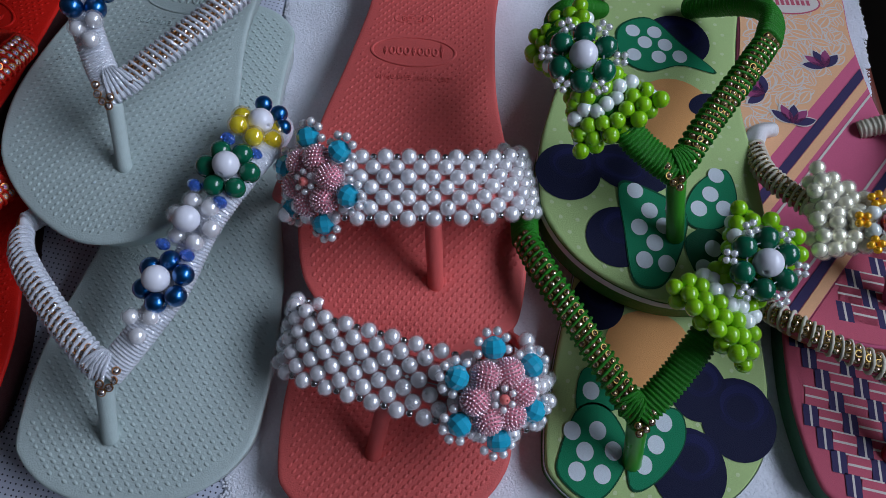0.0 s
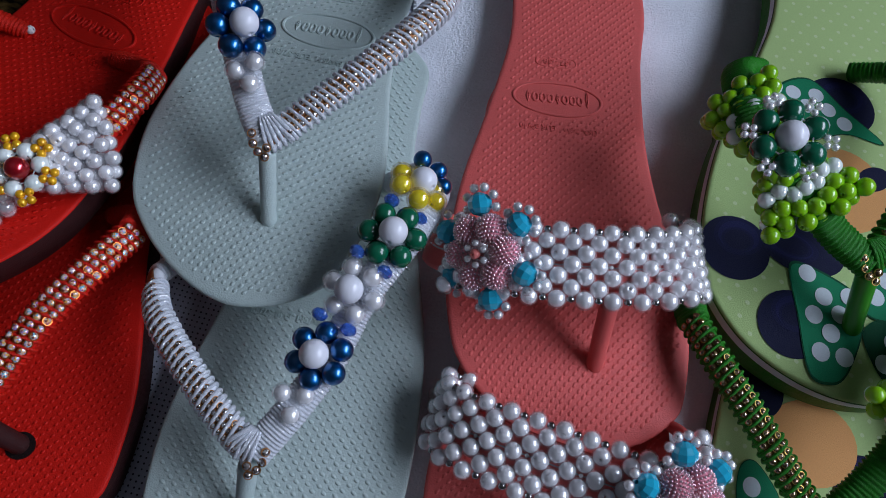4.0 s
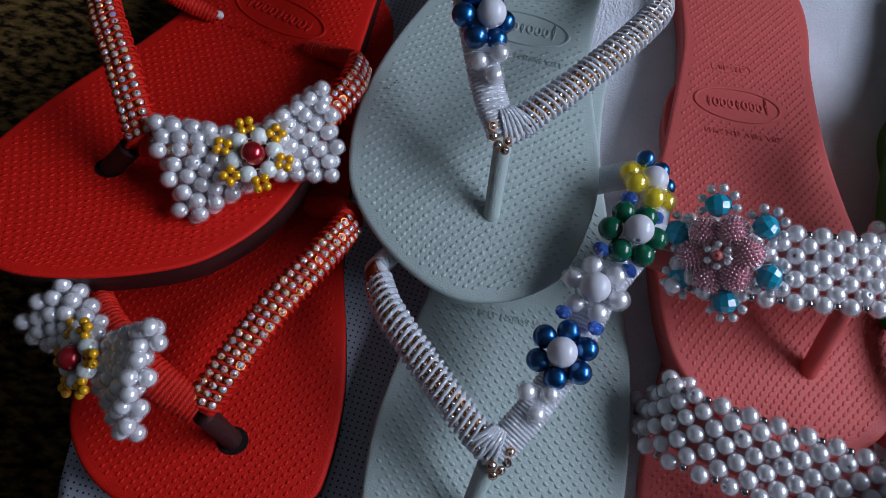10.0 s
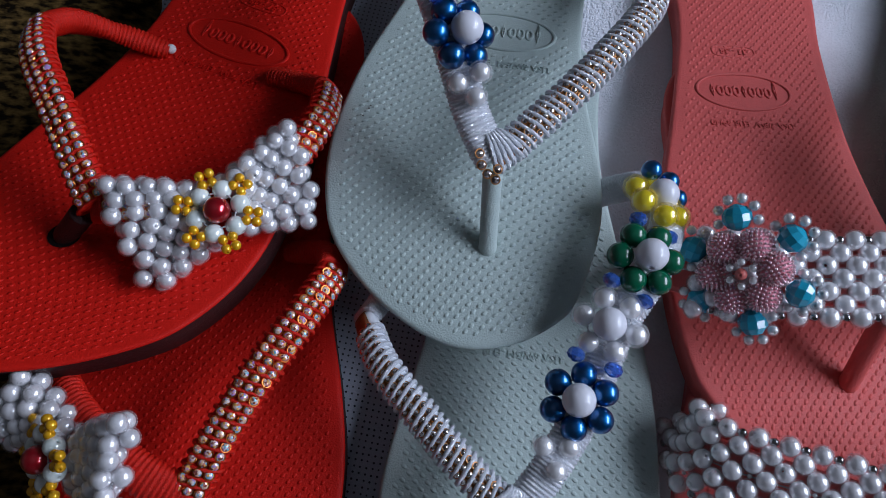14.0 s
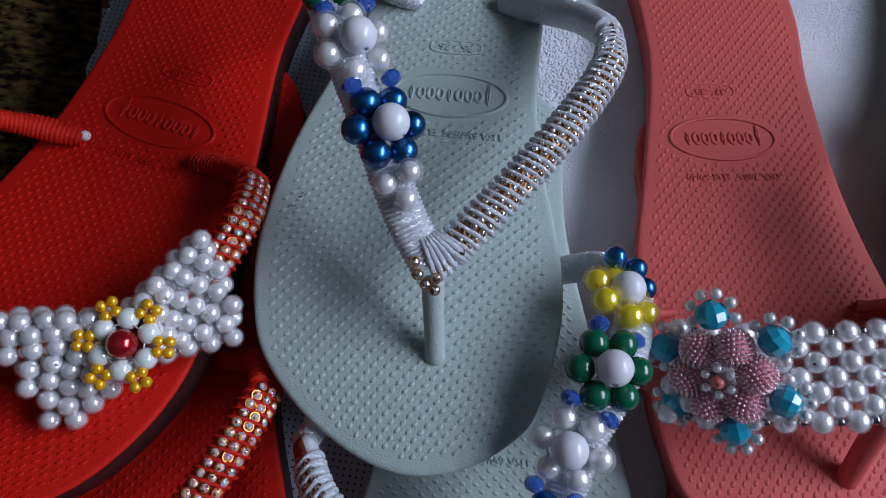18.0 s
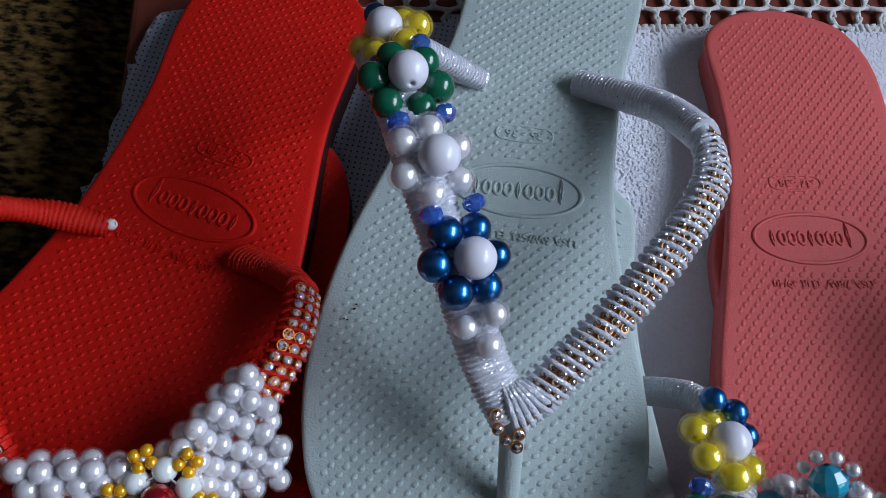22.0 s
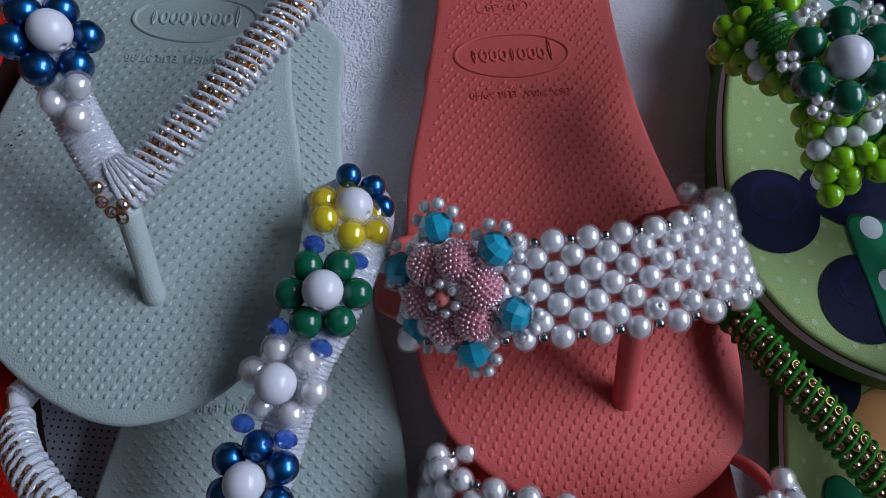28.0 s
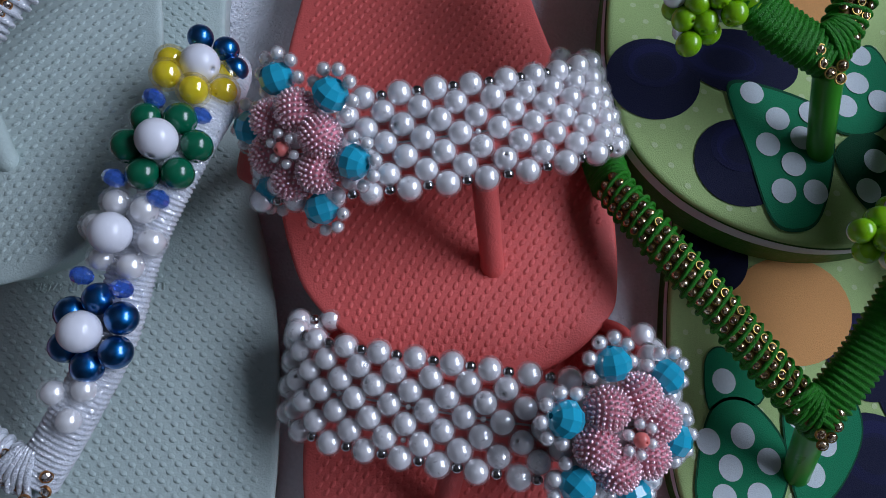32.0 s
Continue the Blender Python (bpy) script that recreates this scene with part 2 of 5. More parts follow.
LACE = mat("white_cotton_lace", (0.72, 0.72, 0.70), rough=0.85, vary=0.2, scale=1500, bump=0.8, bscale=2200)
TABLE = mat("red_brown_wood", (0.16, 0.035, 0.02), rough=0.4, vary=0.3, scale=40, stain=0.3, stain_scale=8)
WALL = mat("beige_wall_paint", (0.17, 0.155, 0.14), rough=0.8, vary=0.05, scale=30, stain=0.08, stain_scale=2)
CEIL = mat("grey_ceiling_paint", (0.34, 0.34, 0.34), rough=0.85, vary=0.04, scale=30)
FLOOR = mat("beige_floor_tile", (0.26, 0.21, 0.165), rough=0.35, vary=0.12, scale=20, stain=0.15, stain_scale=3)
WINFRAME = mat("white_window_paint", (0.75, 0.75, 0.74), rough=0.4, vary=0.04)


def upholstery():
    m = mat("dark_brown_upholstery", (0.09, 0.05, 0.022), rough=0.9, spec=0.1, vary=0.3, scale=300, bump=1.0, bscale=700, stain=0.5, stain_scale=22)
    nt = m.node_tree
    geo = nt.nodes.new("ShaderNodeNewGeometry")
    sc = nt.nodes.new("ShaderNodeMapping")
    sc.inputs["Scale"].default_value = (150, 280, 150)
    nt.links.new(geo.outputs["Position"], sc.inputs[0])
    n = nt.nodes.new("ShaderNodeTexNoise")
    n.inputs["Scale"].default_value, n.inputs["Detail"].default_value = 1.0, 4
    nt.links.new(sc.outputs[0], n.inputs["Vector"])
    ramp = nt.nodes.new("ShaderNodeValToRGB")
    ramp.color_ramp.elements[0].position, ramp.color_ramp.elements[0].color = 0.40, (0.008, 0.005, 0.0025, 1)
    ramp.color_ramp.elements[1].position, ramp.color_ramp.elements[1].color = 0.68, (0.19, 0.115, 0.036, 1)
    nt.links.new(n.outputs["Fac"], ramp.inputs[0])
    nt.links.new(ramp.outputs[0], nt.nodes["Principled BSDF"].inputs["Base Color"])
    return m


def perforated():
    """White cloth with rows of small dark holes."""
    m = mat("white_perforated_cloth", (0.55, 0.58, 0.68), rough=0.8, vary=0.1, scale=500, bump=0.5, bscale=1500)
    nt = m.node_tree
    geo = nt.nodes.new("ShaderNodeNewGeometry")
    mp = nt.nodes.new("ShaderNodeMapping")
    mp.inputs["Rotation"].default_value = (0, 0, radians(12))
    mp.inputs["Scale"].default_value = (420, 420, 0)
    nt.links.new(geo.outputs["Position"], mp.inputs[0])
    vo = nt.nodes.new("ShaderNodeTexVoronoi")
    vo.inputs["Scale"].default_value, vo.inputs["Randomness"].default_value = 1.0, 0.12
    nt.links.new(mp.outputs[0], vo.inputs["Vector"])
    ramp = nt.nodes.new("ShaderNodeValToRGB")
    ramp.color_ramp.elements[0].position, ramp.color_ramp.elements[0].color = 0.15, (0.05, 0.055, 0.08, 1)
    ramp.color_ramp.elements[1].position, ramp.color_ramp.elements[1].color = 0.22, (0.55, 0.58, 0.68, 1)
    nt.links.new(vo.outputs["Distance"], ramp.inputs[0])
    nt.links.new(ramp.outputs[0], nt.nodes["Principled BSDF"].inputs["Base Color"])
    return m


UPHOLSTERY, PERFORATED = upholstery(), perforated()
# the key hole is no ink: near-black for the shade in the post holes
INK = {n: mat("print_" + n, c, rough=0.75, vary=0.10, scale=1400, bump=0.4, bscale=2500, spec=0.2) for n, c in dict(
    lime=(0.40, 0.54, 0.22), pale=(0.52, 0.62, 0.34), navy=(0.008, 0.010, 0.035), navy_mid=(0.009, 0.011, 0.046), navy_blue=(0.012, 0.014, 0.065), green=(0.008, 0.20, 0.09), darkgreen=(0.003, 0.07, 0.03),
    white=(0.62, 0.68, 0.72), tan=(0.68, 0.33, 0.12), pink=(0.60, 0.12, 0.22), indigo=(0.045, 0.035, 0.10), cream=(0.66, 0.60, 0.55),
    orange=(0.80, 0.44, 0.24), hole=(0.01, 0.004, 0.004), plum=(0.30, 0.06, 0.16), rose=(0.52, 0.10, 0.15)).items()}

# ---- geometry helpers ----
RNG = random.Random(7)


def mesh_of(name, verts, faces, mats, smooth=True, slots=None):
    me = bpy.data.meshes.new(name)
    me.from_pydata([tuple(map(float, v)) for v in verts], [], faces)
    for m in mats if isinstance(mats, (list, tuple)) else [mats]:
        me.materials.append(m)
    me.polygons.foreach_set("use_smooth", [smooth] * len(me.polygons))
    if slots is not None:
        me.polygons.foreach_set("material_index", slots)
    me.update()
    return me


def thing(name, label, category, group="", kind=""):
    return tagged(new(name), label, category, group, kind)


def part(name, me, parent, label="", m=None, kind=""):
    ob = new(name, me)
    ob.parent = parent
    if m is not None:
        ob.matrix_basis = m
    return tagged(ob, label, kind=kind)


def vec(*a):
    return np.array(a, float)


def unit(v):
    v = np.asarray(v, float)
    return v / max(np.linalg.norm(v), 1e-9)


def catmull(p, n, closed=False):
    p = np.asarray(p, float)
    m = len(p)
    out = []
    for i in range(m if closed else m - 1):
        g = (lambda k: p[k % m]) if closed else (lambda k: p[min(max(k, 0), m - 1)])
        a, b, c, d = g(i - 1), g(i), g(i + 1), g(i + 2)
        for j in range(n):
            s = j / n
            out.append(0.5 * (2 * b + (c - a) * s + (2 * a - 5 * b + 4 * c - d) * s * s + (3 * b - a - 3 * c + d) * s ** 3))
    if not closed:
        out.append(p[-1])
    return np.array(out)


def rail(pts, faces, step):
    """Even steps along a curve through pts: places, tangents, face normals and cross directions."""
    both = catmull(np.hstack([np.asarray(pts, float), np.asarray(faces, float)]), 24)
    P, N = both[:, :3], both[:, 3:]
    s = np.r_[0, np.cumsum(np.linalg.norm(np.diff(P, axis=0), axis=1))]
    k = max(3, int(round(s[-1] / step)) + 1)
    q = np.linspace(0, s[-1], k)
    P = np.stack([np.interp(q, s, P[:, i]) for i in range(3)], 1)
    N = np.stack([np.interp(q, s, N[:, i]) for i in range(3)], 1)
    T = np.gradient(P, axis=0)
    T /= np.linalg.norm(T, axis=1)[:, None]
    N = N - (N * T).sum(1)[:, None] * T
    N /= np.linalg.norm(N, axis=1)[:, None]
    return P, T, N, np.cross(T, N), q


def tube_faces(rings, seg, caps=True):
    f = [(r * seg + i, r * seg + (i + 1) % seg, (r + 1) * seg + (i + 1) % seg, (r + 1) * seg + i) for r in range(rings - 1) for i in range(seg)]
    if caps:
        f += [tuple(range(seg))[::-1], tuple((rings - 1) * seg + i for i in range(seg))]
    return f


def band_mesh(name, pts, faces, width, thick, m, step=0.002, seg=16, coil=0.0, pitch=0.0011, taper=None, power=1.0):
    """A flat strap: an oval section swept along a curve. coil: the relief of thread wound round it."""
    if coil:
        step = pitch / 4
    P, T, N, B, q = rail(pts, faces, step)
    a = np.linspace(0, 2 * math.pi, seg, endpoint=False)
    ca, sa = np.sign(np.cos(a)) * np.abs(np.cos(a)) ** power, np.sign(np.sin(a)) * np.abs(np.sin(a)) ** power
    rs = np.random.RandomState(3)
    V = []
    for i in range(len(P)):
        w, t = width / 2, thick / 2
        if taper:
            k = np.interp(q[i] / q[-1], *zip(*taper))
            w, t = w * k, t * (0.5 + 0.5 * k)
        g = coil * abs(math.sin(math.pi * q[i] / pitch)) + (rs.uniform(-0.15, 0.15) * coil if coil else 0)
        V.append(P[i] + np.outer(ca * (w + g), B[i]) + np.outer(sa * (t + g), N[i]))
    return mesh_of(name, np.concatenate(V), tube_faces(len(P), seg), m)


def loops_mesh(name, pts, faces, width, thick, m, pitch, s0=0.0, s1=1.0, rad=0.0008, skew=0.0015, seg=30, tseg=8):
    """Separate turns of thread round a flat strap, one every pitch."""
    P, T, N, B, q = rail(pts, faces, pitch / 6)
    V, Fc = [], []
    rs = np.random.RandomState(5)
    n = int(q[-1] * (s1 - s0) / pitch)
    for k in range(n):
        s = q[-1] * s0 + (k + 0.5) * pitch + rs.uniform(-0.08, 0.08) * pitch
        i = min(len(P) - 1, int(np.searchsorted(q, s)))
        a = np.linspace(0, 2 * math.pi, seg, endpoint=False)
        c = P[i] + np.outer(np.cos(a) * (width / 2 + rad * 0.6), B[i]) + np.outer(np.sin(a) * (thick / 2 + rad * 0.9), N[i]) + np.outer(np.cos(a) * skew, T[i])
        out = np.outer(np.cos(a) / width, B[i]) + np.outer(np.sin(a) / thick, N[i])
        out /= np.linalg.norm(out, axis=1)[:, None]
        b = len(V) * seg * tseg
        ring = []
        fat = rad * rs.uniform(0.9, 1.1) * rs.uniform(0.88, 1.12, (seg, 1))
        for j in range(tseg):
            t = 2 * math.pi * j / tseg
            ring.append(c + fat * (math.cos(t) * out + math.sin(t) * T[i]) * rs.uniform(0.92, 1.08, (seg, 1)))
        V.append(np.stack(ring, 1).reshape(-1, 3))
        Fc += [(b + x * tseg + y, b + x * tseg + (y + 1) % tseg, b + ((x + 1) % seg) * tseg + (y + 1) % tseg, b + ((x + 1) % seg) * tseg + y) for x in range(seg) for y in range(tseg)]
    return mesh_of(name, np.concatenate(V), Fc, m)


BALLS = {}


def ball(m, seg=20, hole=0.14, facet=False, squash=1.0, rings=11):
    """A unit bead with a thread hole along z."""
    key = (m.name, seg, hole, facet, squash)
    if key not in BALLS:
        a0 = math.asin(hole)
        prof = [(hole, math.cos(a0) * 0.55)] + [(math.sin(a), math.cos(a)) for a in np.linspace(a0, math.pi - a0, rings)] + [(hole, -math.cos(a0) * 0.55)]
        V = []
        for j, (r, z) in enumerate(prof):
            V += [(r * math.cos(t), r * math.sin(t), z * squash) for t in (2 * math.pi * i / seg for i in range(seg))]
        Fc = [(j * seg + i, (j + 1) * seg + i, (j + 1) * seg + (i + 1) % seg, j * seg + (i + 1) % seg) for j in range(len(prof) - 1) for i in range(seg)]
        if m.name in SHELLS and not facet:
            skin, k = SHELLS[m.name]
            n0 = len(V)
            V = [(x * k, y * k, z * k) for x, y, z in V] + V[seg:-seg]
            inner = len(Fc)
            Fc = Fc + [(n0 + j * seg + i, n0 + (j + 1) * seg + i, n0 + (j + 1) * seg + (i + 1) % seg, n0 + j * seg + (i + 1) % seg) for j in range(len(prof) - 3) for i in range(seg)]
            BALLS[key] = mesh_of("bead", V, Fc, [m, skin], slots=[0] * inner + [1] * (len(Fc) - inner))
        else:
            BALLS[key] = mesh_of("bead", V, Fc, m, smooth=not facet)
    return BALLS[key]


def faceted(m, squash=0.85):
    return ball(m, seg=10, hole=0.16, facet=True, squash=squash, rings=6)


def rot_to(n, spin=None):
    q = Vector(unit(n)).to_track_quat("Z", "Y").to_matrix().to_4x4()
    return q @ Matrix.Rotation(RNG.uniform(0, 6.28) if spin is None else spin, 4, "Z")


def bead(me, c, d, parent, axis=None, name="bead", label=""):
    ax = axis if axis is not None else (RNG.gauss(0, 1), RNG.gauss(0, 1), RNG.gauss(0, 0.35))
    return part(name, me, parent, label, Matrix.Translation(Vector(c)) @ rot_to(ax) @ Matrix.Scale(d / 2, 4))


def rhinestone_mesh(name, setting, stone):
    V, Fc, S = [], [], []
    seg, ts = 12, 6
    for i in range(seg):
        a = 2 * math.pi * i / seg
        for j in range(ts):
            t = 2 * math.pi * j / ts
            r = 1.0 + 0.15 * math.cos(t)
            V.append((r * math.cos(a), r * math.sin(a), 0.25 + 0.28 * math.sin(t)))
    for i in range(seg):
        for j in range(ts):
            Fc.append((i * ts + j, ((i + 1) % seg) * ts + j, ((i + 1) % seg) * ts + (j + 1) % ts, i * ts + (j + 1) % ts))
            S.append(0)
    b = len(V)
    for r, z, o in ((0.95, 0.25, 0), (0.80, 0.62, 0.5), (0.42, 0.85, 0)):
        V += [(r * math.cos(2 * math.pi * (i + o) / 8), r * math.sin(2 * math.pi * (i + o) / 8), z) for i in range(8)]
    for k, sh in ((0, 0), (1, 1)):
        for i in range(8):
            a, c = b + k * 8 + i, b + k * 8 + (i + 1) % 8
            d, e = b + (k + 1) * 8 + i, b + (k + 1) * 8 + (i + 1) % 8
            if sh == 0:
                Fc += [(a, c, d), (c, e, d)]
            else:
                Fc += [(a, c, e), (a, e, d)]
            S += [1, 1]
    V.append((0.06, -0.04, 0.96))
    Fc += [(b + 16 + i, b + 16 + (i + 1) % 8, len(V) - 1) for i in range(8)]
    S += [1] * 8
    return mesh_of(name, V, Fc, [setting, stone], smooth=False, slots=S)


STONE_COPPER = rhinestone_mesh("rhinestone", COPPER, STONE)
ORANGE_SET = mat("orange_gold_setting", (0.75, 0.26, 0.06), rough=0.3, metal=1.0, vary=0.15, rnd=0.2)
# amber stone: its flashes are painted cells of colour too
AMBER_STONE = painted_sparkle(mat("amber_rhinestone", (0.3, 0.2, 0.1), rough=0.10, metal=0.7, coat=1.0, coat_ior=1.7), ((0.10, 0.05, 0.02), (0.62, 0.42, 0.20), (0.20, 0.12, 0.05), (0.80, 0.66, 0.45), (0.12, 0.07, 0.03)))
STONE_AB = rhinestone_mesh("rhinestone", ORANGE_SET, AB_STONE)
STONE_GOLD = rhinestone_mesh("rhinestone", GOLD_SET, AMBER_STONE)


def stones(parent, pts, faces, width, thick, pitch, me, s0=0.0, s1=1.0, across=3, d=0.0025, gap=0.0029):
    P, T, N, B, q = rail(pts, faces, pitch / 6)
    n = int(q[-1] * (s1 - s0) / pitch)
    for k in range(n):
        i = min(len(P) - 1, int(np.searchsorted(q, q[-1] * s0 + (k + 1.0) * pitch)))
        for j in range(across):
            x = (j - (across - 1) / 2) * gap
            lift = thick / 2 * math.sqrt(max(0.05, 1 - (x / (width / 2)) ** 2))
            c = P[i] + B[i] * x + N[i] * (lift + 0.0003) + T[i] * (x / width * 0.0015)
            nn = unit(N[i] + B[i] * (x / width * 1.3 + RNG.gauss(0, 0.16)) + T[i] * RNG.gauss(0, 0.16))
            part("rhinestone", me, parent, "", Matrix.Translation(Vector(c)) @ rot_to(nn) @ Matrix.Scale(d / 2, 4))


# ---- soles ----
UNIT = 0.55 / 0.6
LATERAL = ((0.0036, 0.024), (0.0143, 0.045), (0.031, 0.058), (0.049, 0.061), (0.083, 0.0605), (0.1177, 0.056), (0.157, 0.0455), (0.204, 0.034), (0.235, 0.0315), (0.2586, 0.0315), (0.269, 0.026), (0.277, 0.014))
MEDIAL = ((0.0045, 0.024), (0.015, 0.040), (0.0264, 0.045), (0.056, 0.047), (0.085, 0.0435), (0.1177, 0.037), (0.1514, 0.034), (0.1967, 0.036), (0.230, 0.0415), (0.253, 0.0415), (0.2695, 0.034), (0.277, 0.020))
SHAPE = catmull(np.array([(0, 0)] + list(LATERAL) + [(0.28, -0.004)] + [(u, -v) for u, v in MEDIAL[::-1]]) * UNIT, 8, closed=True)


class Sole:
    """Where a sole lies: its toe, the way it points, its size and the plane of its upper face."""

    def __init__(self, toe, turn, size, wide, left, plane, thick, bend=0.0, lateral=0.0, medial=0.0, tip=0.0, curl=0.0, slim=(0.0, 0.0)):
        self.slim = slim
        self.bend, self.lateral, self.medial, self.tip, self.curl = bend, lateral, medial, tip, curl
        self.toe, self.turn, self.size, self.wide, self.left, self.plane, self.thick = toe, turn, size, wide, left, plane, thick

    def z(self, x, y):
        u = ((x - self.toe[0]) * math.sin(self.turn) + (y - self.toe[1]) * math.cos(self.turn)) / self.size
        return self.plane[0] * x + self.plane[1] * y + self.plane[2] + self.curl * max(0.0, 1 - u / 0.065) ** 2

    def xy(self, u, v):
        s, c = math.sin(self.turn), math.cos(self.turn)
        k = min(max((u / 0.2567 - 0.30) / 0.7, 0), 1)
        v *= 1 - self.slim[0 if v > 0 else 1] * max(1 - u / 0.075, 0) ** 2
        v = v * (1 + (self.lateral if v > 0 else self.medial) * k) + self.bend * (u / 0.2567 - 0.35) ** 2 * 0.25 + self.tip * min(max(1 - u / 0.0616, 0), 1) * 0.05
        u, v = u * self.size, v * self.size * self.wide * (-1 if self.left else 1)
        return self.toe[0] + u * s - v * c, self.toe[1] + u * c + v * s

    def at(self, u, v, h=0.0):
        x, y = self.xy(u, v)
        return vec(x, y, self.z(x, y) + h)

    def on(self, x, y, h=0.0):
        return vec(x, y, self.z(x, y) + h)


def inset(shape, d):
    t = np.roll(shape, -1, 0) - np.roll(shape, 1, 0)
    n = np.stack([t[:, 1], -t[:, 0]], 1) / np.linalg.norm(t, axis=1)[:, None]
    c = shape.mean(0)
    if ((shape - c) * n).sum() > 0:
        n = -n
    return shape + n * d


def inside(shape, u, v):
    x, y = shape[:, 0], shape[:, 1]
    x2, y2 = np.roll(x, -1), np.roll(y, -1)
    with np.errstate(divide="ignore", invalid="ignore"):
        hit = ((y > v) != (y2 > v)) & (u < (x2 - x) * (v - y) / (y2 - y) + x)
    return hit.sum() % 2 == 1


def sole_parts(par, s, top, side, bottom=None, label="", tread=None, piping=None, tread_step=(0.0023, 0.0045), tread_size=(0.00085, 0.0014), ang=0.5, clear=(), taper=0.0, high=0.00028):
    """The foam slab with a rounded rim, its raised tread pattern, and a stripe round its side."""
    rows = [(0.0022, 0.0), (0.0011, -0.00016), (0.0003, -0.0006), (0.0, -0.0014), (0.0006 + taper * 0.5, -s.thick * 0.5), (taper, -s.thick + 0.0012), (0.0012 + taper, -s.thick)]
    V, n = [], len(SHAPE)
    for d, h in rows:
        o = inset(SHAPE, d)
        V += [s.at(u, v, h) for u, v in o]
    Fc = tube_faces(len(rows), n, caps=False)
    slots = [1] * len(Fc)
    for i in range(n * 3):
        slots[i] = 0
    # both faces as strips from rim to rim, so that a curled toe stays smooth
    for base, flip, slot in ((0, False, 0), ((len(rows) - 1) * n, True, 1)):
        far = n // 2 + 4
        a, b = list(range(0, far + 1)), [0] + list(range(n - 1, far - 1, -1))
        ia, ib = 0, 0
        while ia < len(a) - 1 or ib < len(b) - 1:
            ua = SHAPE[a[ia + 1]][0] if ia < len(a) - 1 else 9
            ub = SHAPE[b[ib + 1]][0] if ib < len(b) - 1 else 9
            if ua <= ub:
                tri = (a[ia], a[ia + 1], b[ib])
                ia += 1
            else:
                tri = (a[ia], b[ib + 1], b[ib])
                ib += 1
            if len(set(tri)) == 3:
                tri = tuple(base + k for k in tri)
                Fc.append(tri[::-1] if not flip else tri)
                slots.append(slot)
    if s.left:
        Fc = [f[::-1] for f in Fc]
    sole = part("sole", mesh_of("sole", V, [f[::-1] for f in Fc], [top, side], slots=slots), par, label)
    if piping:
        lo, hi = -s.thick * 0.34, -s.thick * 0.09
        o = inset(SHAPE, -0.0004)
        V = [s.at(u, v, lo) for u, v in o] + [s.at(u, v, hi) for u, v in o]
        part("piping", mesh_of("piping", V, tube_faces(2, n, caps=False), piping), sole, "white stripe round the side of the sole")
    if tread:
        V, Fc = [], []
        edge = inset(SHAPE, 0.0048)
        du, dv = tread_step
        ca, sa = math.cos(ang), math.sin(ang)
        r = 0
        u = 0.003
        while u < 0.255:
            v = -0.056 + (dv / 2 if r % 2 else 0)
            while v < 0.058:
                if inside(edge, u, v) and not any(((u - a) / p) ** 2 + ((v - b) / q) ** 2 < 1 for a, b, p, q in clear):
                    c = len(V)
                    for rr, hh, sh in ((1.0, -0.00004, 0.0), (0.62, high, 0.30)):
                        for k in range(8):
                            t = 2 * math.pi * k / 8
                            x, y = rr * tread_size[0] * math.cos(t), rr * tread_size[1] * math.sin(t)
                            V.append(s.at(u + x * ca - y * sa - sh * tread_size[0], v + x * sa + y * ca, hh))
                    for k in range(8):
                        q = (c + k, c + (k + 1) % 8, c + 8 + (k + 1) % 8, c + 8 + k)
                        Fc.append(q if s.left else q[::-1])
                    q = tuple(range(c + 8, c + 16))
                    Fc.append(q if s.left else q[::-1])
                v += dv
            u += du
            r += 1
        part("tread_pattern", mesh_of("tread_pattern", V, Fc, tread), sole, "small raised grains over the foam", kind="stuff")
    return sole


def relief_ring(par, s, u, v, ru, rv, m, name="oval_relief", rad=0.0006, power=1.0):
    """A raised oval line on the sole."""
    P = []
    for k in range(56):
        t = 2 * math.pi * k / 56
        cu, cv = math.cos(t), math.sin(t)
        P.append(s.at(u + ru * math.copysign(abs(cu) ** power, cu), v + rv * math.copysign(abs(cv) ** power, cv), 0.0))
    P = np.array(P)
    out = P - P.mean(0)
    out /= np.linalg.norm(out, axis=1)[:, None]
    V = np.stack([P + rad * (math.cos(t) * out + math.sin(t) * vec(0, 0, 1) * 0.8) for t in (2 * math.pi * j / 6 for j in range(6))], 1).reshape(-1, 3)
    Fc = [(x * 6 + y, x * 6 + (y + 1) % 6, ((x + 1) % 56) * 6 + (y + 1) % 6, ((x + 1) % 56) * 6 + y) for x in range(56) for y in range(6)]
    part(name, mesh_of(name, V, Fc, m), par)


def relief_bars(par, s, u, v, width, n, high, m):
    """Unlettered raised rings and bars where a mark stands on the sole."""
    w = width / n
    for k in range(n):
        c = v - width / 2 + (k + 0.5) * w
        if k in (0, 4, n - 1):
            relief_ring(par, s, u + (high * 0.2 if k == 0 else 0), c, high * (0.62 if k == 0 else 0.36), w * 0.10, m, "raised_bar", 0.0008)
        else:
            relief_ring(par, s, u, c, high * 0.33, w * 0.34, m, "raised_ring", 0.0008)


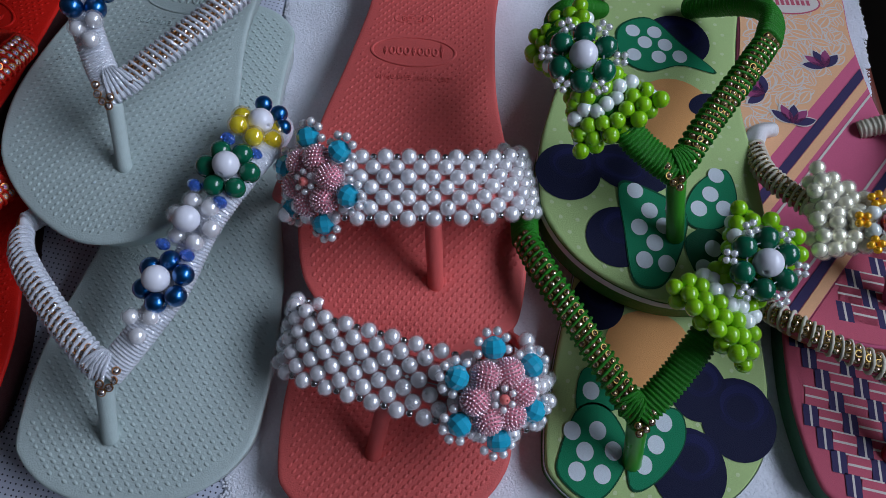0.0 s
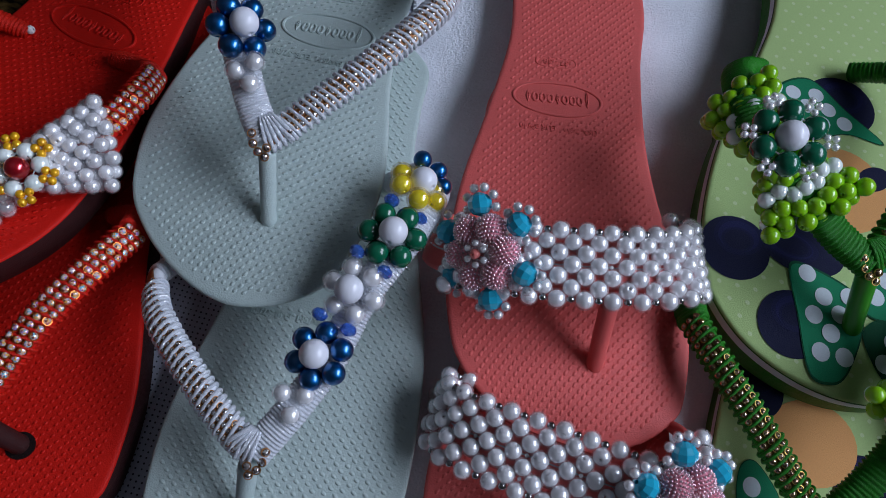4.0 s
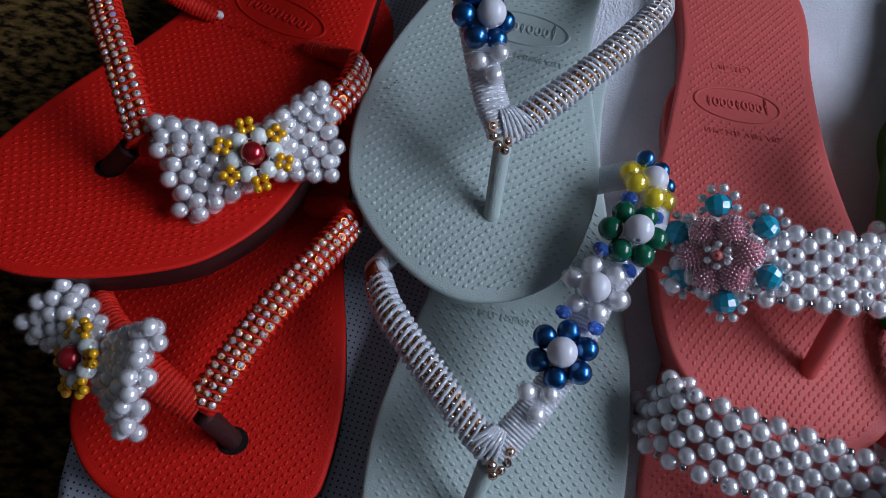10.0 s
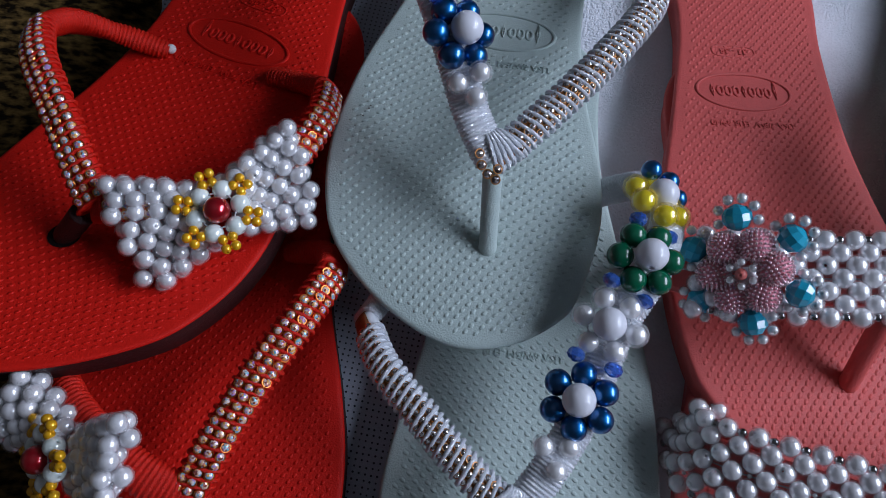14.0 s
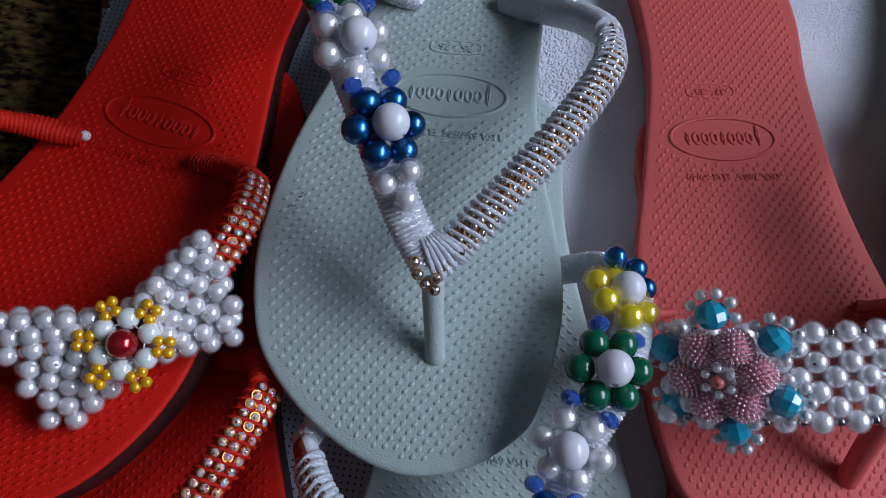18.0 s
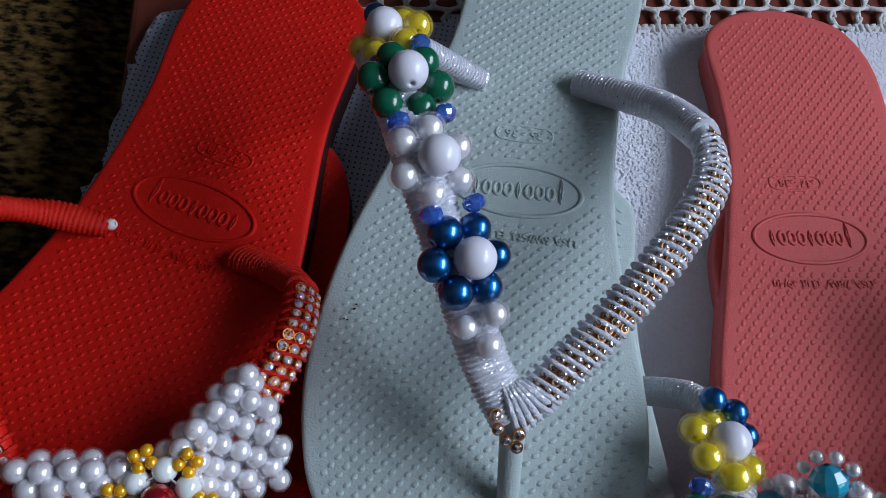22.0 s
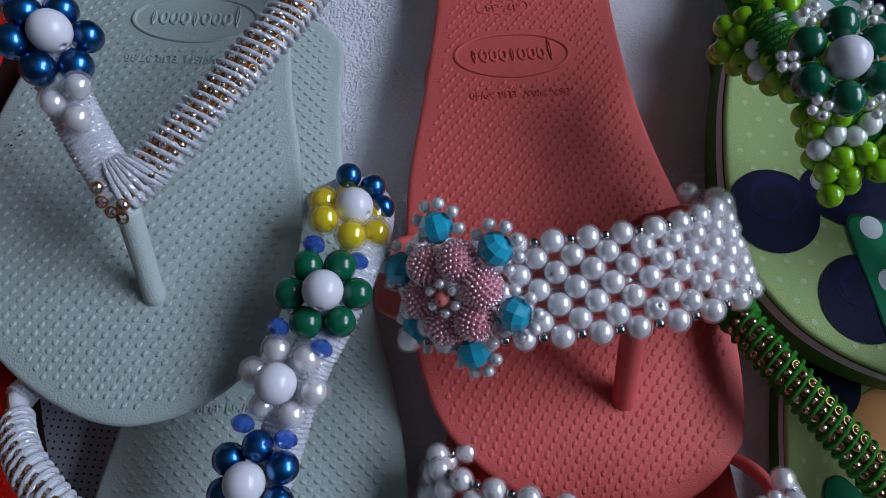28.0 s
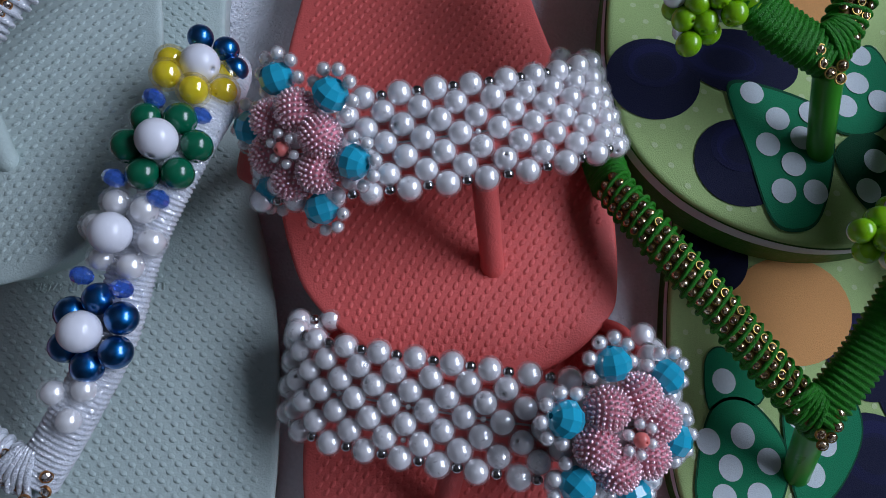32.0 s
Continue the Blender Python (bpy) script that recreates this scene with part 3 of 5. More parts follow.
def text_on(par, s, u, v, text, size, m, turn=0.0):
    """Raised lettering that reads from the heel."""
    cu = bpy.data.curves.new("lettering", "FONT")
    cu.body, cu.size, cu.extrude, cu.align_x, cu.align_y = text, size, 0.0003, "CENTER", "CENTER"
    tmp = bpy.data.objects.new("lettering", cu)
    me = bpy.data.meshes.new_from_object(tmp)
    me.materials.clear()
    me.materials.append(m)
    ob = part("raised_lettering", me, par)
    p = s.at(u, v, 0.0002)
    nx = unit((-s.plane[0], -s.plane[1], 1))
    q = Matrix.Translation(Vector(p)) @ Vector((0, 0, 1)).rotation_difference(Vector(nx)).to_matrix().to_4x4() @ Matrix.Rotation(math.pi - s.turn + turn, 4, "Z")
    ob.matrix_basis = q
    bpy.data.objects.remove(tmp)


def decal(par, s, pts, m, h, name, smooth_n=0, label=""):
    """A flat printed shape on the sole's fabric."""
    p = catmull(np.array(pts), smooth_n, closed=True) if smooth_n else np.array(pts)
    a = 0.5 * (p[:, 0] * np.roll(p[:, 1], -1) - np.roll(p[:, 0], -1) * p[:, 1]).sum()
    if a < 0:
        p = p[::-1]
    part(name, mesh_of(name, [s.on(x, y, 0.0003 + 0.35 * h) for x, y in p], [tuple(range(len(p)))], m, smooth=False), par, label)


def disc(par, s, x, y, rx, ry, m, h, name, n=28, rot=0.0):
    c, q = math.cos(rot), math.sin(rot)
    decal(par, s, [(x + rx * math.cos(t) * c - ry * math.sin(t) * q, y + rx * math.cos(t) * q + ry * math.sin(t) * c) for t in (2 * math.pi * k / n for k in range(n))], m, h, name)


def toe_post(par, base, top, r0, r1, m, label="", lean=(0, 0, 0)):
    """The thong between the toes: a tapered stalk with a foot, bent a little."""
    base, top = vec(*base), vec(*top)
    mid = (base + top) / 2 + vec(*lean)
    P = catmull([base - vec(0, 0, 0.004), base, mid, top], 8)
    V, seg = [], 14
    for i, p in enumerate(P):
        t = unit(P[min(i + 1, len(P) - 1)] - P[max(i - 1, 0)])
        b = unit(np.cross(t, (0, 1, 0.2)))
        n = np.cross(b, t)
        k = i / (len(P) - 1)
        r = r0 + (r1 - r0) * k + 0.0003 * max(0, 1 - abs(k - 0.33) * 14)
        V += [p + r * (math.cos(a) * b + math.sin(a) * n) for a in (2 * math.pi * j / seg for j in range(seg))]
    part("toe_post", mesh_of("toe_post", V, tube_faces(len(P), seg), m), par, label)


def flower(par, c, n, centre, petals, dc, dp, ring, count=6, label="", spin=0.3, sink=0.002, up=(0, 1, 0)):
    """A round centre bead with a ring of beads."""
    n = unit(n)
    b1 = unit(np.cross(up, n))
    b2 = np.cross(n, b1)
    P = [vec(*c) + (math.cos(t) * b1 + math.sin(t) * b2) * ring * 0.8 - n * sink for t in np.linspace(0, 2 * math.pi, 25)]
    f = part("bead_flower", band_mesh("bead_flower", P, [n] * 25, 0.0006, 0.0006, NYLON, 0.002, 6), par, label)
    bead(ball(centre, 28, 0.13, rings=17), c, dc, f, unit(n * 0.25 + b1 * RNG.uniform(-1, 1) - b2), "centre_bead")
    for k in range(count):
        a = spin + 2 * math.pi * k / count
        r = unit(math.cos(a) * b1 + math.sin(a) * b2)
        bead(ball(petals, 24, 0.13, rings=13), vec(*c) + r * ring - n * sink, dp * RNG.uniform(0.97, 1.03), f, unit(np.cross(r, n)), "petal_bead")
    return f

# ---- setting ----
TX0, TX1, TY0, TY1 = -0.272, 0.262, -0.32, 0.62


def box_mesh(name, lo, hi, m, bevel=0.0):
    bm = bmesh.new()
    bmesh.ops.create_cube(bm, size=1.0)
    for v in bm.verts:
        v.co = [(lo[i] + hi[i]) / 2 + v.co[i] * (hi[i] - lo[i]) for i in range(3)]
    if bevel:
        bmesh.ops.bevel(bm, geom=bm.edges[:], offset=bevel, segments=3, affect="EDGES", profile=0.5)
    me = bpy.data.meshes.new(name)
    bm.to_mesh(me)
    bm.free()
    me.materials.append(m)
    return me


def structure(name, lo, hi, m, label, category, bevel=0.0):
    return tagged(new(name, box_mesh(name, lo, hi, m, bevel)), label, category, kind="structure")


RX0, RX1, RY0, RY1, FZ, CZ = -1.9, WIN_X, -1.7, 1.9, -0.76, 1.9 + 0.35
structure("floor", (RX0, RY0, FZ - 0.1), (RX1 + 0.15, RY1, FZ), FLOOR, "beige tiled floor below the table", "floor")
structure("ceiling", (RX0 - 0.12, RY0 - 0.12, CZ), (RX1 + 0.15, RY1 + 0.12, CZ + 0.1), CEIL, "pale grey painted ceiling", "ceiling")
structure("wall_west", (RX0 - 0.12, RY0 - 0.12, FZ - 0.1), (RX0, RY1 + 0.12, CZ), WALL, "beige painted wall", "wall")
structure("wall_south", (RX0, RY0 - 0.12, FZ - 0.1), (RX1 + 0.15, RY0, CZ), WALL, "beige painted wall", "wall")
structure("wall_north", (RX0, RY1, FZ - 0.1), (RX1 + 0.15, RY1 + 0.12, CZ), WALL, "beige painted wall", "wall")
for nm, lo, hi in (("wall_east_low", (RY0, FZ), (RY1, WIN_Z0)), ("wall_east_high", (RY0, WIN_Z1), (RY1, CZ)), ("wall_east_near", (RY0, WIN_Z0), (WIN_Y0, WIN_Z1)), ("wall_east_far", (WIN_Y1, WIN_Z0), (RY1, WIN_Z1))):
    structure(nm, (RX1, lo[0], lo[1]), (RX1 + 0.15, hi[0], hi[1]), WALL, "beige painted wall beside the window", "wall")

win = tagged(new("window_1"), "white framed window that lets daylight in", "window", kind="structure")
for nm, lo, hi in (("window_sill", (WIN_Y0, WIN_Z0, -0.05), (WIN_Y1, WIN_Z0 + 0.02, 0.1)), ("window_frame", (WIN_Y0, WIN_Z1 - 0.03, 0.05), (WIN_Y1, WIN_Z1, 0.1)), ("window_frame", (WIN_Y0, WIN_Z0 + 0.02, 0.05), (WIN_Y0 + 0.03, WIN_Z1 - 0.03, 0.1)), ("window_frame", (WIN_Y1 - 0.03, WIN_Z0 + 0.02, 0.05), (WIN_Y1, WIN_Z1 - 0.03, 0.1))):
    part(nm, box_mesh(nm, (RX1 + lo[2], lo[0], lo[1]), (RX1 + hi[2], hi[0], hi[1]), WINFRAME, 0.004), win)

table = thing("table", "red-brown wooden table under the cloths", "table")
part("tabletop", box_mesh("tabletop", (TX0, TY0, -0.034), (TX1, TY1, -0.006), TABLE, 0.004), table)
for x in (TX0 + 0.04, TX1 - 0.04):
    for y in (TY0 + 0.04, TY1 - 0.04):
        part("leg", box_mesh("leg", (x - 0.025, y - 0.025, FZ), (x + 0.025, y + 0.025, -0.034), TABLE, 0.004), table)

seat = thing("upholstered_seat", "dark brown woven upholstery of a seat beside the table", "sofa")


def cushion(name, x0, x1, y0, y1, z, drop, m):
    nx, ny = 30, 60
    V = []
    for i in range(nx):
        for j in range(ny):
            a, b = i / (nx - 1), j / (ny - 1)
            e = (1 - (2 * a - 1) ** 8) * (1 - (2 * b - 1) ** 8)
            V.append((x0 + a * (x1 - x0), y0 + b * (y1 - y0), z - drop * (1 - e) + 0.006 * noise.noise(Vector((a * 4, b * 7, 3)))))
    Fc = [(i * ny + j, (i + 1) * ny + j, (i + 1) * ny + j + 1, i * ny + j + 1) for i in range(nx - 1) for j in range(ny - 1)]
    k = len(V)
    V += [(x0, y0, FZ + 0.1), (x1, y0, FZ + 0.1), (x1, y1, FZ + 0.1), (x0, y1, FZ + 0.1)]
    rims = [[j for j in range(ny)], [(nx - 1) * ny + j for j in range(ny)], [i * ny for i in range(nx)], [i * ny + ny - 1 for i in range(nx)]]
    for rim, a, b in zip(rims, (k, k + 1, k, k + 3), (k + 3, k + 2, k + 1, k + 2)):
        Fc.append(tuple(rim + [b, a]))
    return mesh_of(name, V, Fc, m)


part("seat_cushion", cushion("seat_cushion", -0.95, -0.279, -0.5, 0.9, -0.05, 0.03, UPHOLSTERY), seat)
part("seat_base", box_mesh("seat_base", (-0.94, -0.49, FZ), (-0.285, 0.89, FZ + 0.11), UPHOLSTERY, 0.01), seat)


def cloth(name, outline, z0, m, label, thick=0.002, wave=0.0012, step=0.004, fuzz=0.0, kind=""):
    """A sheet of cloth cut to an outline, with soft folds and a turned edge."""
    o = catmull(np.array(outline), 6, closed=True)
    x0, y0, x1, y1 = o[:, 0].min(), o[:, 1].min(), o[:, 0].max(), o[:, 1].max()
    nx, ny = int((x1 - x0) / step) + 2, int((y1 - y0) / step) + 2
    idx, V, Fc = {}, [], []

    def vert(i, j):
        if (i, j) not in idx:
            x, y = x0 + i * step, y0 + j * step
            d = np.hypot(o[:, 0] - x, o[:, 1] - y)
            k = int(d.argmin())
            if d[k] < step * 0.75:
                x, y = o[k]
            edge = max(0.0, 1 - d[k] / 0.004)
            h = z0 + wave * (noise.noise(Vector((x * 22, y * 16, 1.7))) + 0.5 * noise.noise(Vector((x * 60, y * 50, 4.7)))) - thick * 0.8 * edge ** 2
            if fuzz:
                h += fuzz * noise.noise(Vector((x * 900, y * 900, 0.3)))
            idx[i, j] = len(V)
            V.append((x, y, h))
        return idx[i, j]

    for i in range(nx - 1):
        for j in range(ny - 1):
            if inside(o, x0 + (i + 0.5) * step, y0 + (j + 0.5) * step):
                Fc.append((vert(i, j), vert(i + 1, j), vert(i + 1, j + 1), vert(i, j + 1)))
    ob = new(name, mesh_of(name, V, Fc, m))
    sol = ob.modifiers.new("thickness", "SOLIDIFY")
    sol.thickness, sol.offset = thick, -1
    return tagged(ob, label, "cloth", kind=kind)


cloth("perforated_cloth", [(-0.275, -0.25), (-0.18, -0.26), (-0.085, -0.25), (-0.080, 0.0), (-0.082, 0.2), (-0.085, 0.335), (-0.17, 0.343), (-0.245, 0.352), (-0.262, 0.335), (-0.272, 0.28), (-0.281, 0.24), (-0.279, 0.1), (-0.277, -0.1)], 0.0012, PERFORATED, "white perforated cloth with rows of tiny holes")
cloth("terry_towel", [(-0.079, -0.25), (0.06, -0.255), (0.21, -0.25), (0.225, 0.0), (0.246, 0.2), (0.243, 0.33), (0.06, 0.338), (-0.06, 0.338), (-0.077, 0.32), (-0.078, 0.1)], 0.0022, TOWEL, "soft white terry towel spread on the table", fuzz=0.0001, wave=0.0004, step=0.0035)


def pile(name, outline, z, m, n, label):
    """The loops of a terry towel: short bent tufts scattered over it."""
    rs = np.random.RandomState(9)
    o = catmull(np.array(outline), 6, closed=True)
    p = rs.uniform(o.min(0), o.max(0), (n, 2))
    x, y, x2, y2 = o[:, 0], o[:, 1], np.roll(o[:, 0], -1), np.roll(o[:, 1], -1)
    cross = ((y[None] > p[:, 1:]) != (y2[None] > p[:, 1:])) & (p[:, :1] < (x2 - x)[None] * (p[:, 1:] - y[None]) / np.where(y2 == y, 1e-9, y2 - y)[None] + x[None])
    p = p[cross.sum(1) % 2 == 1]
    k = len(p)
    a, L, h = rs.uniform(0, 6.28, k), rs.uniform(0.0008, 0.0014, k), rs.uniform(0.00004, 0.00013, k)
    dx, dy = np.cos(a), np.sin(a)
    zz = z + 0.0004 + 0.0001 * np.sin(p[:, 0] * 90) * np.cos(p[:, 1] * 70)
    w = 0.00045
    pts = []
    for s, q, up in ((0, -1, -0.0002), (0, 1, -0.0002), (0.5, -1, 1.0), (0.5, 1, 1.0), (1, -1, -0.00015), (1, 1, -0.00015)):
        pts.append(np.stack([p[:, 0] + dx * L * (s - 0.5) - dy * q * w, p[:, 1] + dy * L * (s - 0.5) + dx * q * w, zz + (h if up == 1.0 else up)], 1))
    V = np.stack(pts, 1).reshape(-1, 3)
    b = np.arange(k) * 6
    Fc = np.concatenate([np.stack([b, b + 1, b + 3, b + 2], 1), np.stack([b + 2, b + 3, b + 5, b + 4], 1)]).tolist()
    return tagged(new(name, mesh_of(name, V, Fc, m)), label, "towel pile", kind="stuff")


pile("towel_pile", [(-0.079, -0.12), (0.06, -0.12), (0.21, -0.12), (0.225, 0.0), (0.246, 0.2), (0.243, 0.33), (0.06, 0.338), (-0.06, 0.338), (-0.077, 0.32), (-0.078, 0.1)], 0.0022, TOWEL, 170000, "short white terry loops over the towel")


def lace():
    """A crocheted cloth: a net of thick threads with closed motifs."""
    V, Fc = [], []

    def cord(P, r):
        P = np.asarray(P)
        b, seg = len(V), 6
        for i, p in enumerate(P):
            t = unit(P[min(i + 1, len(P) - 1)] - P[max(i - 1, 0)])
            n = unit(np.cross(t, (0, 0, 1)))
            for k in range(seg):
                a = 2 * math.pi * k / seg
                V.append(p + r * (math.cos(a) * n + math.sin(a) * vec(0, 0, 1)))
        for f in tube_faces(len(P), seg, caps=False):
            Fc.append(tuple(b + q for q in f))

    rs = np.random.RandomState(2)
    cell = 0.0125
    for i in range(46):
        for j in range(16):
            x, y = TX0 + 0.01 + (i + 0.5 * (j % 2)) * cell * 0.95, 0.318 + j * cell * 0.85
            if x > TX1 - 0.005 or x < -0.205:
                continue
            solid = (i + 2 * (j // 3)) % 9 in (0, 1, 2) and j % 6 < 3
            r0 = cell * 0.55
            P = [vec(x + r0 * (1 + 0.08 * rs.randn()) * math.cos(t), y + r0 * 0.9 * math.sin(t), -0.0035 + 0.0007 * math.sin(3 * t)) for t in np.linspace(0, 2 * math.pi, 15)]
            cord(P, 0.0011)
            if solid:
                for q in np.linspace(-0.8, 0.8, 5):
                    cord([vec(x + q * r0, y - r0, -0.0035), vec(x + q * r0 + 0.0006, y, -0.0028), vec(x + q * r0, y + r0, -0.0035)], 0.0013)
    return tagged(new("lace_tablecloth", mesh_of("lace_tablecloth", V, Fc, LACE)), "white crocheted lace tablecloth over dark red wood", "tablecloth", kind="stuff")


lace()

# ---- sandals ----
SOLES = dict(
    coral_a=Sole((0.0023, 0.0678), 0.0187, 1.065, 0.986, False, (-0.0368, -0.0926, 0.0464), 0.0175, 0.0363, 0.0179, -0.0156, curl=-0.0080, slim=(0.277, 0.065)),
    coral_b=Sole((-0.0190, 0.0013), 0.085, 1.0, 1.0, True, (0, 0, 0.0172), 0.014),
    grey_a=Sole((-0.1366, 0.1116), 0.1615, 1.029, 1.012, False, (0.0173, -0.0945, 0.0716), 0.017, -0.0408, -0.0660, -0.0409, curl=-0.0054, slim=(0.349, 0.273)),
    grey_b=Sole((-0.1267, 0.0119), 0.1297, 0.999, 1.0035, True, (0, 0, 0.0215), 0.018),
    red_a=Sole((-0.2902, 0.1027), 0.4212, 1.065, 1.033, True, (0.0208, -0.1487, 0.0760), 0.016, -0.0904, 0.0179, -0.0156, curl=0.0092, slim=(0.527, 0.065)),
    red_b=Sole((-0.2207, 0.0276), 0.0406, 1.006, 1.0, False, (0, 0, 0.020), 0.0175),
    print_a=Sole((0.0991, 0.0939), 0.1967, 1.0, 1.035, False, (0.0007, -0.0755, 0.0531), 0.019, tip=-0.1258, curl=-0.0043, slim=(0.076, 0.0)),
    print_b=Sole((0.0945, 0.0061), 0.103, 0.981, 0.985, True, (0, 0, 0.016), 0.013, 0.0, 0.0, 0.0, -0.1142),
    floral_a=Sole((0.2035, 0.0740), 0.0, 1.0, 1.0, False, (0, -0.1057, 0.0459), 0.018, medial=-0.12),
    floral_b=Sole((0.2120, 0.0049), -0.0883, 1.0, 1.0, True, (0, 0, 0.016), 0.013),
)
UP = (0, -0.25, 1)


def flipflop(label):
    return thing("flip_flop", label, "sandal", "beaded flip-flops on the table")


def marks(sole, s, m, u_oval, size_text, line_text, v=0.0):
    """Raised oval with plain bars, and the sizes that can be read."""
    relief_ring(sole, s, u_oval, v, 0.0092, 0.0205, m, rad=0.0009)
    relief_bars(sole, s, u_oval, v, 0.031, 9, 0.0065, m)
    if size_text:
        relief_ring(sole, s, u_oval + 0.0215, v, 0.0030, 0.0095, m, "size_frame", 0.0005, 0.6)
        text_on(sole, s, u_oval + 0.0215, v, size_text, 0.0045, m)
    if line_text:
        text_on(sole, s, u_oval - 0.0165, v, line_text, 0.0040, m)


def gem_strap(par, pts, faces, core, thread, gem, s0=0.02, s1=0.98, width=0.0098, thick=0.0062, pitch=0.0031, label="", r=0.00080, backing=STRIP, stone=0.0028):
    st = part("strap", band_mesh("strap", pts, faces, width, thick, core, 0.0015, 16, power=0.8), par, label)
    low = [tuple(vec(*p) + unit(q) * thick * 0.26) for p, q in zip(pts, faces)]
    part("chain_backing", band_mesh("chain_backing", low, faces, width * 0.80, thick * 0.52, backing, 0.002, 12, power=0.8), st)
    part("thread_wrap", loops_mesh("thread_wrap", pts, faces, width, thick, thread, pitch, s0, s1, rad=r), st)
    stones(st, pts, faces, width, thick, pitch, gem, s0, s1, d=stone, gap=width * 0.3)
    return st


def wrapped_strap(par, pts, faces, thread, width=0.0116, thick=0.0072, coil=0.0006, pitch=0.0014, label="", taper=None):
    return part("strap", band_mesh("strap", pts, faces, width, thick, thread, coil=coil, pitch=pitch, taper=taper, power=0.8), par, label)


def knot(par, v, thread, gem, way, face=UP, width=0.0098, thick=0.0062, n=6, r=0.0009, down=(0, -1, -0.4)):
    """Turns of thread that fan from the crotch of the V down over one strap, with stones at the tip."""
    v, f, d = vec(*v), unit(face), unit(down)
    way = unit(vec(*way) - v)
    out = unit(np.cross(way, f))
    out = out if out @ d > 0 else -out
    side = unit(out - (out @ d) * d)
    V, Fc = [], []
    for k in range(n):
        a = k / (n - 1)
        foot = v + way * (0.0115 * a - 0.002) + out * (width / 2 + r * 0.3) * (0.75 + 0.25 * a)
        head = v - d * 0.0078 + way * 0.0022 * a - side * 0.0025 * (1 - a)
        mid = (foot + head) / 2
        P = catmull([head - f * 0.001, head + f * (thick / 2 - 0.0002), mid + f * (thick / 2 + r), foot + f * 0.0012, foot - f * 0.002], 6)
        b = len(V)
        for i, p in enumerate(P):
            t = unit(P[min(i + 1, len(P) - 1)] - P[max(i - 1, 0)])
            x = unit(np.cross(t, f + side * 0.3))
            y = np.cross(x, t)
            V += [p + r * RNG.uniform(0.9, 1.1) * (math.cos(q) * x + math.sin(q) * y) for q in (2 * math.pi * j / 8 for j in range(8))]
        Fc += [tuple(b + q for q in g) for g in tube_faces(len(P), 8)]
    kn = part("binding_knot", mesh_of("binding_knot", V, Fc, thread), par, kind="stuff")
    for x, y in ((0.0050, -0.0015), (0.0042, 0.0022), (0.0022, 0.0050), (-0.0010, 0.0035), (-0.0004, 0.0068)):
        c = v - side * x + d * y + f * (thick / 2 + 0.0010 - max(0, y) * 0.12)
        part("rhinestone", gem, kn, "", Matrix.Translation(Vector(c)) @ rot_to(unit(f + d * 0.25 + side * RNG.gauss(0, 0.15))) @ Matrix.Scale(0.0015, 4))
    return kn


def crystals(par, c, n, along, d=0.0062, off=0.0062):
    side = unit(np.cross(along, n))
    for s in (-1, 1):
        bead(faceted(CRYSTAL, 0.78), vec(*c) + side * off * s, d, par, along, "crystal_bead", "blue faceted crystal bead")


def flower_row(par, row, n_face, tail, end_beads):
    """Beaded flowers along a strap with crystals between them."""
    kinds = (BLUE_BEAD, PEARL_CLEAR, GREEN_BEAD, YELLOW_BEAD)
    names = ("white and metallic blue bead flower", "white and clear pearl bead flower", "white and dark green bead flower", "white and yellow bead flower")
    fl = []
    for k, (c, m, nm) in enumerate(zip(row, kinds, names)):
        n = n_face[k]
        fl.append(flower(par, c, n, WHITE_BEAD, m, 0.0106, (0.0087, 0.0087, 0.0087, 0.0092)[k], 0.0086, 6, nm, 0.25 + 0.35 * k, (0.0050, 0.0050, 0.0050, 0.0038)[k]))
        if k:
            a, b = vec(*row[k - 1]), vec(*c)
            crystals(fl[-1], (a + b) / 2 - unit(n) * 0.0024, n, unit(b - a))
    for c in tail:
        bead(ball(PEARL_CLEAR, 24, 0.16, rings=13), c, 0.0079, fl[0], None, "pearl_bead")
    for c in end_beads:
        bead(ball(BLUE_BEAD, 24, 0.13, rings=13), c, 0.0074, fl[-1], None, "blue_bead")
    return fl


